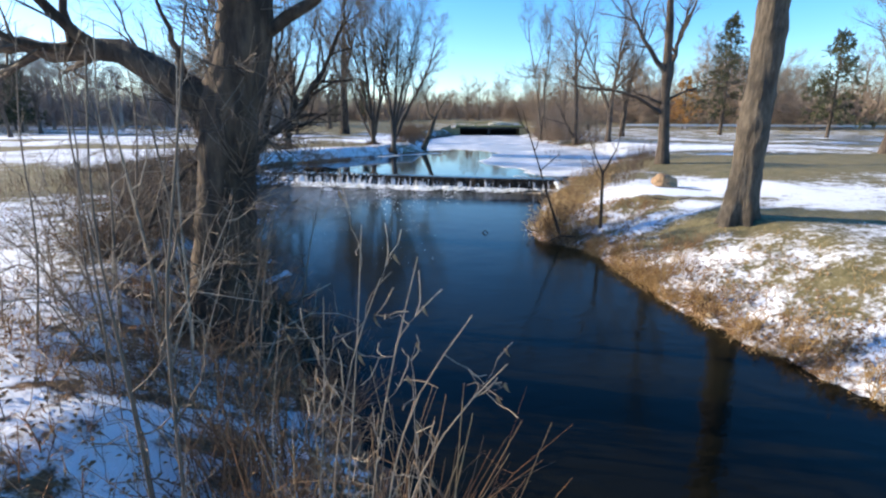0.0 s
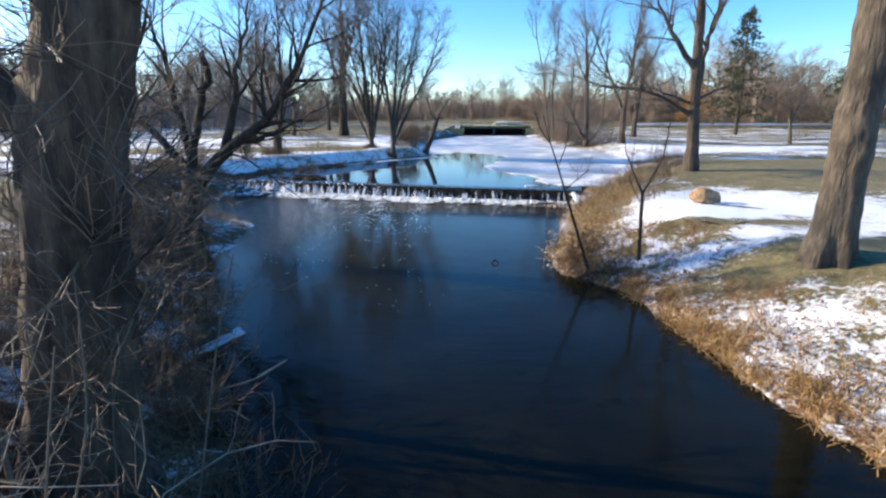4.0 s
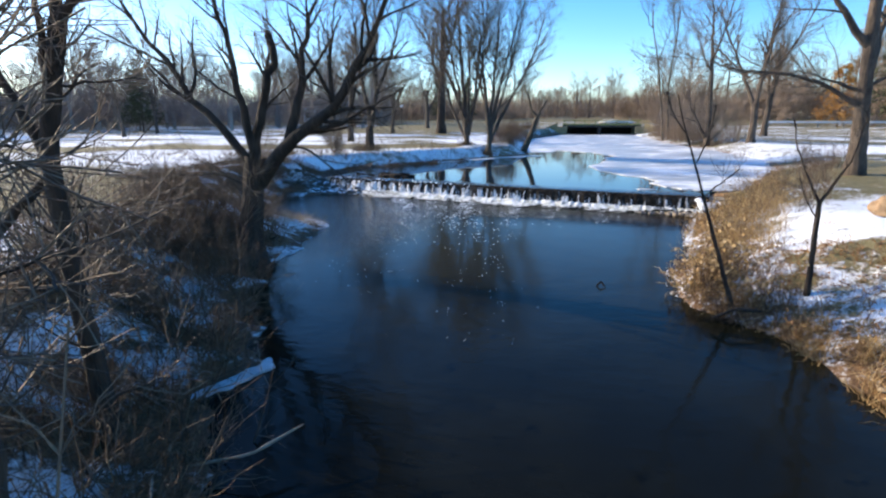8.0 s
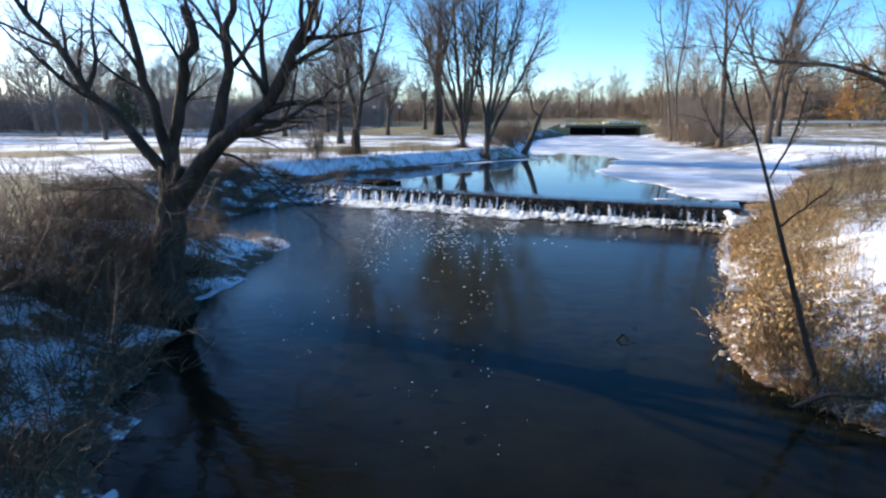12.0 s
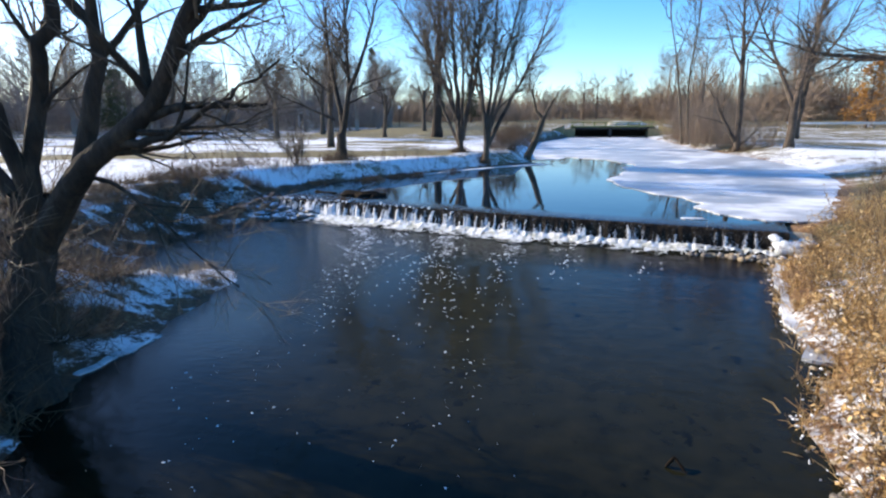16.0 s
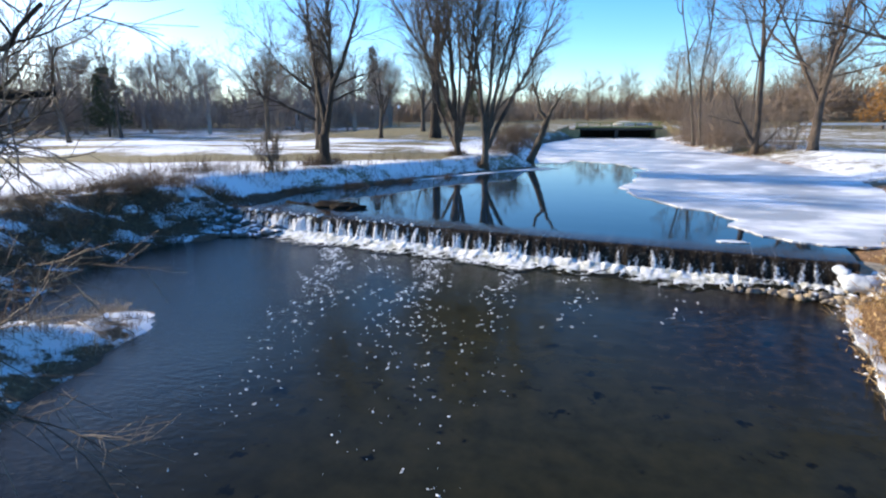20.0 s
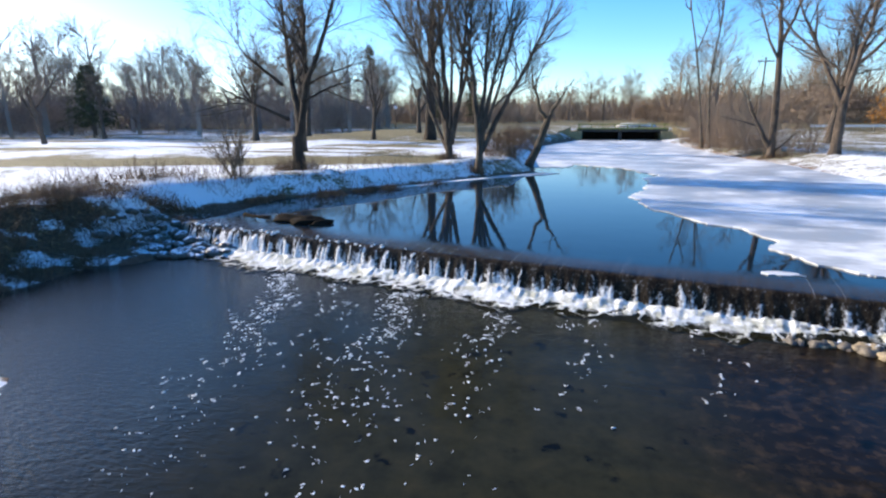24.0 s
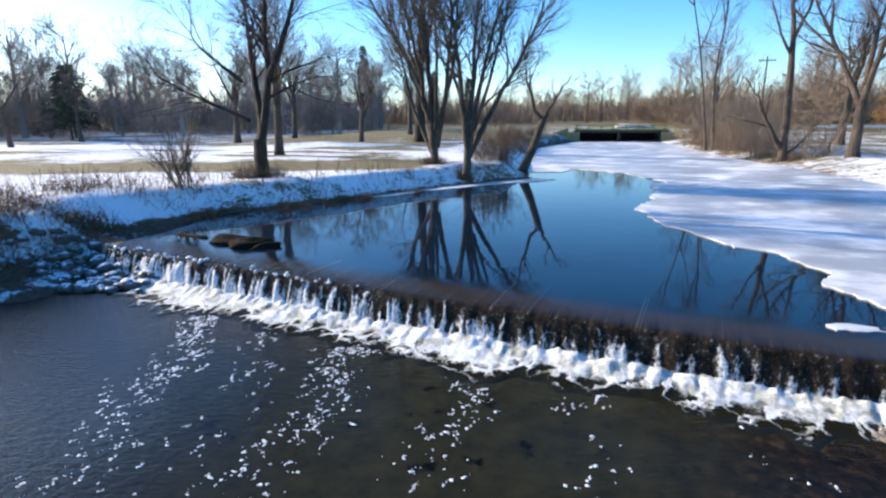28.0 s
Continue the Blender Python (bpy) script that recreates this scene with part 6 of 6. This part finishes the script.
for k, (x, y, h, label) in enumerate([(25.0, 30.8, 9, "leaning bare tree on the lawn"), (27.5, 47.5, 5, "small pale bare tree on the lawn"), (33.5, 40, 10, "bare tree on the lawn"), (-40.4, 46.6, 6.3, "wide bare tree at the edge of the field"), (-47, 58.5, 7, "wide bare tree at the edge of the field"), (-15.3, 41.2, 8, "bare tree on the snowy field"),
                                      (-27.8, 55.8, 8.5, "dark-trunked bare tree on the field"), (-16.4, 68, 8, "bare tree on the grassy mound"), (-17.7, 58.3, 7, "bare tree on the snowy field"), (-26.6, 63.2, 9, "bare tree on the snowy field"), (19, 62, 10, "bare tree beyond the ice")]):
    r = np.random.default_rng(500 + k)
    e = lambda s: (r.normal() * s, r.normal() * s)  # noqa: E731
    ax, ay = e(0.05 * h)
    limbs = []
    for j in range(4):
        lx, ly = e(0.16 * h)
        limbs.append(([(ax * 0.4, ay * 0.4, h * (0.25 + 0.06 * j)), (ax + lx * 0.5, ay + ly * 0.5, h * (0.5 + 0.05 * j)), (ax + lx, ay + ly, h * (0.8 + 0.06 * j))], 0.018 * h * (1 - 0.1 * j)))
    bare_tree(label, planted(x, y), ([(0, 0, 0), (ax * 0.4, ay * 0.4, h * 0.25), (ax, ay, h * 0.55)], 0.028 * h, 0.017 * h), limbs, 510 + k, BARK_GREY if k != 1 else BARK_PALE, TWIG,
              branch=(9, 6, 6), blen=(0.24 * h, 0.12 * h, 0.07 * h), twig_r=0.008, group="scattered park trees", far=True, bthick=0.3)


def block(bm, x0, x1, y0, y1, z0, z1, soft=0.02):
    out = bmesh.ops.create_cube(bm, size=1)
    bmesh.ops.transform(bm, matrix=Matrix.LocRotScale(((x0 + x1) / 2, (y0 + y1) / 2, (z0 + z1) / 2), None, (x1 - x0, y1 - y0, z1 - z0)), verts=out["verts"])
    if soft:
        edges = list({e for v in out["verts"] for e in v.link_edges})
        bmesh.ops.bevel(bm, geom=edges, offset=soft, segments=1, affect="EDGES")


def boxed(name, parent, material, *sizes, label="", soft=0.02):
    bm = bmesh.new()
    for s in sizes:
        block(bm, *s, soft)
    return part(name, bm, material, parent, label)


MOSS = plain("mossy_rail", (0.14, 0.16, 0.04), (0.3, 0.3, 0.1), 3)
TAN = plain("tan_turf", (0.22, 0.17, 0.08), (0.36, 0.28, 0.14), 2)
bridge = tagged(new("bridge"), "low dark culvert bridge at the head of the frozen pool", "bridge")
bridge.location = (0, 82, 0)
boxed("deck", bridge, DARKWALL, (-0.3, 10.2, 0, 5, 1.6, 1.88))
boxed("abutment", bridge, TAN, (-1.0, 0.35, -0.4, 5, -0.3, 1.7))
boxed("abutment", bridge, TAN, (9.4, 10.6, -0.4, 5, -0.3, 1.7))
boxed("pier", bridge, DARKWALL, (4.6, 5.0, 0.2, 4.8, -0.3, 1.6))
# added dark panel across the opening, in place of shade under the deck
boxed("shade_panel", bridge, DARKWALL, (0.35, 9.4, 4.6, 4.9, -0.3, 1.6))
boxed("kerb", bridge, MOSS, (-0.3, 10.2, -0.08, 0.25, 1.88, 2.06), label="moss-green kerb")
for k in range(8):
    boxed("post", bridge, MOSS, (-0.1 + 1.4 * k, 0.02 + 1.4 * k, 0.05, 0.17, 2.0, 2.5), soft=0.01)
boxed("rail", bridge, MOSS, (-0.3, 10.2, 0.06, 0.16, 2.42, 2.54), soft=0.01)
for sx, x0 in ((-1, -1.0), (1, 10.6)):
    bm = bmesh.new()
    pts = [(0, -0.4, 2.2), (0, -0.1, 2.2), (sx * 3.2, -1.8, 1.0), (sx * 3.2, -2.1, 1.0)]
    top = [bm.verts.new((x0 + x, y, z)) for x, y, z in pts]
    low = [bm.verts.new((x0 + x, y, 0.1)) for x, y, z in pts]
    bm.faces.new(top)
    for j in range(4):
        bm.faces.new((top[j], low[j], low[(j + 1) % 4], top[(j + 1) % 4]))
    bmesh.ops.recalc_face_normals(bm, faces=bm.faces)
    part("wing_wall", bm, TAN, bridge)

pole = tagged(new("utility_pole"), "tall wooden utility pole with a crossarm", "pole")
pole.location = planted(27.7, 110)
v, f = tubes([(np.array([[(0, 0, -0.3), (0.02, 0, 4), (0, 0, 10.6)]]), np.array([[0.17, 0.15, 0.11]]))], 10)
sub("shaft", quads("shaft", v, f, BARK_GREY), pole)
boxed("crossarm", pole, BARK_GREY, (-1.2, 1.2, -0.18, -0.06, 9.9, 10.05))
for x in (-1.05, -0.5, 0.5, 1.05):
    boxed("insulator", pole, CONCRETE, (x - 0.05, x + 0.05, -0.16, -0.07, 10.05, 10.22))

SIDING = plain("white_siding", (0.62, 0.62, 0.6), (0.74, 0.74, 0.72), 1.5, 0.7, 0.1)
ROOF = plain("grey_roof", (0.1, 0.1, 0.11), (0.2, 0.2, 0.21), 2, 0.85)
FROSTED = plain("frosted_mound", (0.42, 0.4, 0.34), (0.68, 0.67, 0.63), 1.2, 0.8)
GLASS, _, gp = mat("window_glass", 0.08)
gp.inputs["Base Color"].default_value = (0.03, 0.035, 0.04, 1)


def house(label, x, y, w, d, h, turn, roofing=None):
    thing = tagged(new("house"), label, "house", "houses among the trees")
    thing.matrix_basis = pose(x, y, gz(x, y) - 0.1, 0, 0, turn)
    boxed("wall", thing, SIDING, (-w / 2, w / 2, -d / 2, d / 2, 0, h))
    bm = bmesh.new()
    e = 0.35
    ridge = [bm.verts.new((0, s * (d / 2 + e), h + w * 0.38)) for s in (-1, 1)]
    eave = [bm.verts.new((sx * (w / 2 + e), s * (d / 2 + e), h - 0.1)) for sx in (-1, 1) for s in (-1, 1)]
    bm.faces.new((eave[0], eave[1], ridge[1], ridge[0]))
    bm.faces.new((eave[2], ridge[0], ridge[1], eave[3]))
    bm.faces.new((eave[0], ridge[0], eave[2]))
    bm.faces.new((eave[1], eave[3], ridge[1]))
    part("roof", bm, roofing or ROOF, thing)
    for wx in (-w * 0.25, w * 0.25):
        win = boxed("window", thing, SIDING, (wx - 0.6, wx + 0.6, -d / 2 - 0.06, -d / 2 - 0.01, h * 0.35, h * 0.75))
        boxed("pane", win, GLASS, (wx - 0.5, wx + 0.5, -d / 2 - 0.075, -d / 2 - 0.05, h * 0.38, h * 0.72), soft=0)
    return thing


house("small white house among bare trees", -47, 100, 3.6, 5, 3.6, 20)
mound = tagged(new("snow_mound", stone_mesh(31, FROSTED, 0.5, 3)), "pale frosted mound beyond the bridge", "mound")
mound.matrix_basis = Matrix.LocRotScale((10.4, 113, 1.7), Euler((0, 0, 0.1)), (3.4, 2.4, 1.25))

rail = tagged(new("guard_rail"), "pale metal guard rail along the distant road", "guard rail")
rail.matrix_basis = pose(44, 88, gz(44, 88), 0, 0, -12)
boxed("beam", rail, SIDING, (-16, 22, -0.04, 0.04, 0.45, 0.75), soft=0.01)
for k in range(13):
    boxed("post", rail, CONCRETE, (-15.5 + 3 * k, -15.35 + 3 * k, 0.04, 0.16, -0.6, 0.78), soft=0.01)
# two small white globes on slim posts, far across the field
for x, y in ((-30, 88), (-26.5, 90)):
    tipped_post = tagged(new("globe_post"), "slim dark post with a white globe on top", "lamp post", "park lamps")
    tipped_post.location = planted(x, y)
    v, f = tubes([(np.array([[(0, 0, -0.2), (0, 0, 1.5), (0, 0, 3.0)]]), np.array([[0.07, 0.05, 0.04]]))], 8)
    sub("post", quads("post", v, f, DARKWALL), tipped_post)
    bm = bmesh.new()
    bmesh.ops.create_uvsphere(bm, u_segments=12, v_segments=8, radius=0.24, matrix=Matrix.Translation((0, 0, 3.2)))
    part("globe", bm, WHITE, tipped_post, "plain white globe")


# ---- small things on the water and the banks ----
log("small dark stick floating on the pool", (1.0, 13.1, 0.0), (1.16, 13.04, 0.01), 0.018, 11, SOAKED, "floating_stick")
log("broken reed lying at the water's edge", (-2.3, 6.5, 0.16), (-1.8, 6.3, 0.2), 0.012, 12, TWIG_PALE, "fallen_reed")
log("broken reed lying at the water's edge", (-2.6, 6.6, 0.3), (-2.1, 6.1, 0.22), 0.012, 13, TWIG_PALE, "fallen_reed")
log("dark branch lying on the snowy bank", (5.4, 12.9, gz(5.4, 12.9) + 0.03), (6.3, 12.6, gz(6.3, 12.6) + 0.05), 0.03, 14, BARK_DARK, "fallen_branch")
log("dark root stump at the bank", (6.6, 16.0, gz(6.6, 16.0)), (7.9, 14.9, gz(7.9, 14.9) + 0.02), 0.02, 15, BARK_DARK, "fallen_branch")
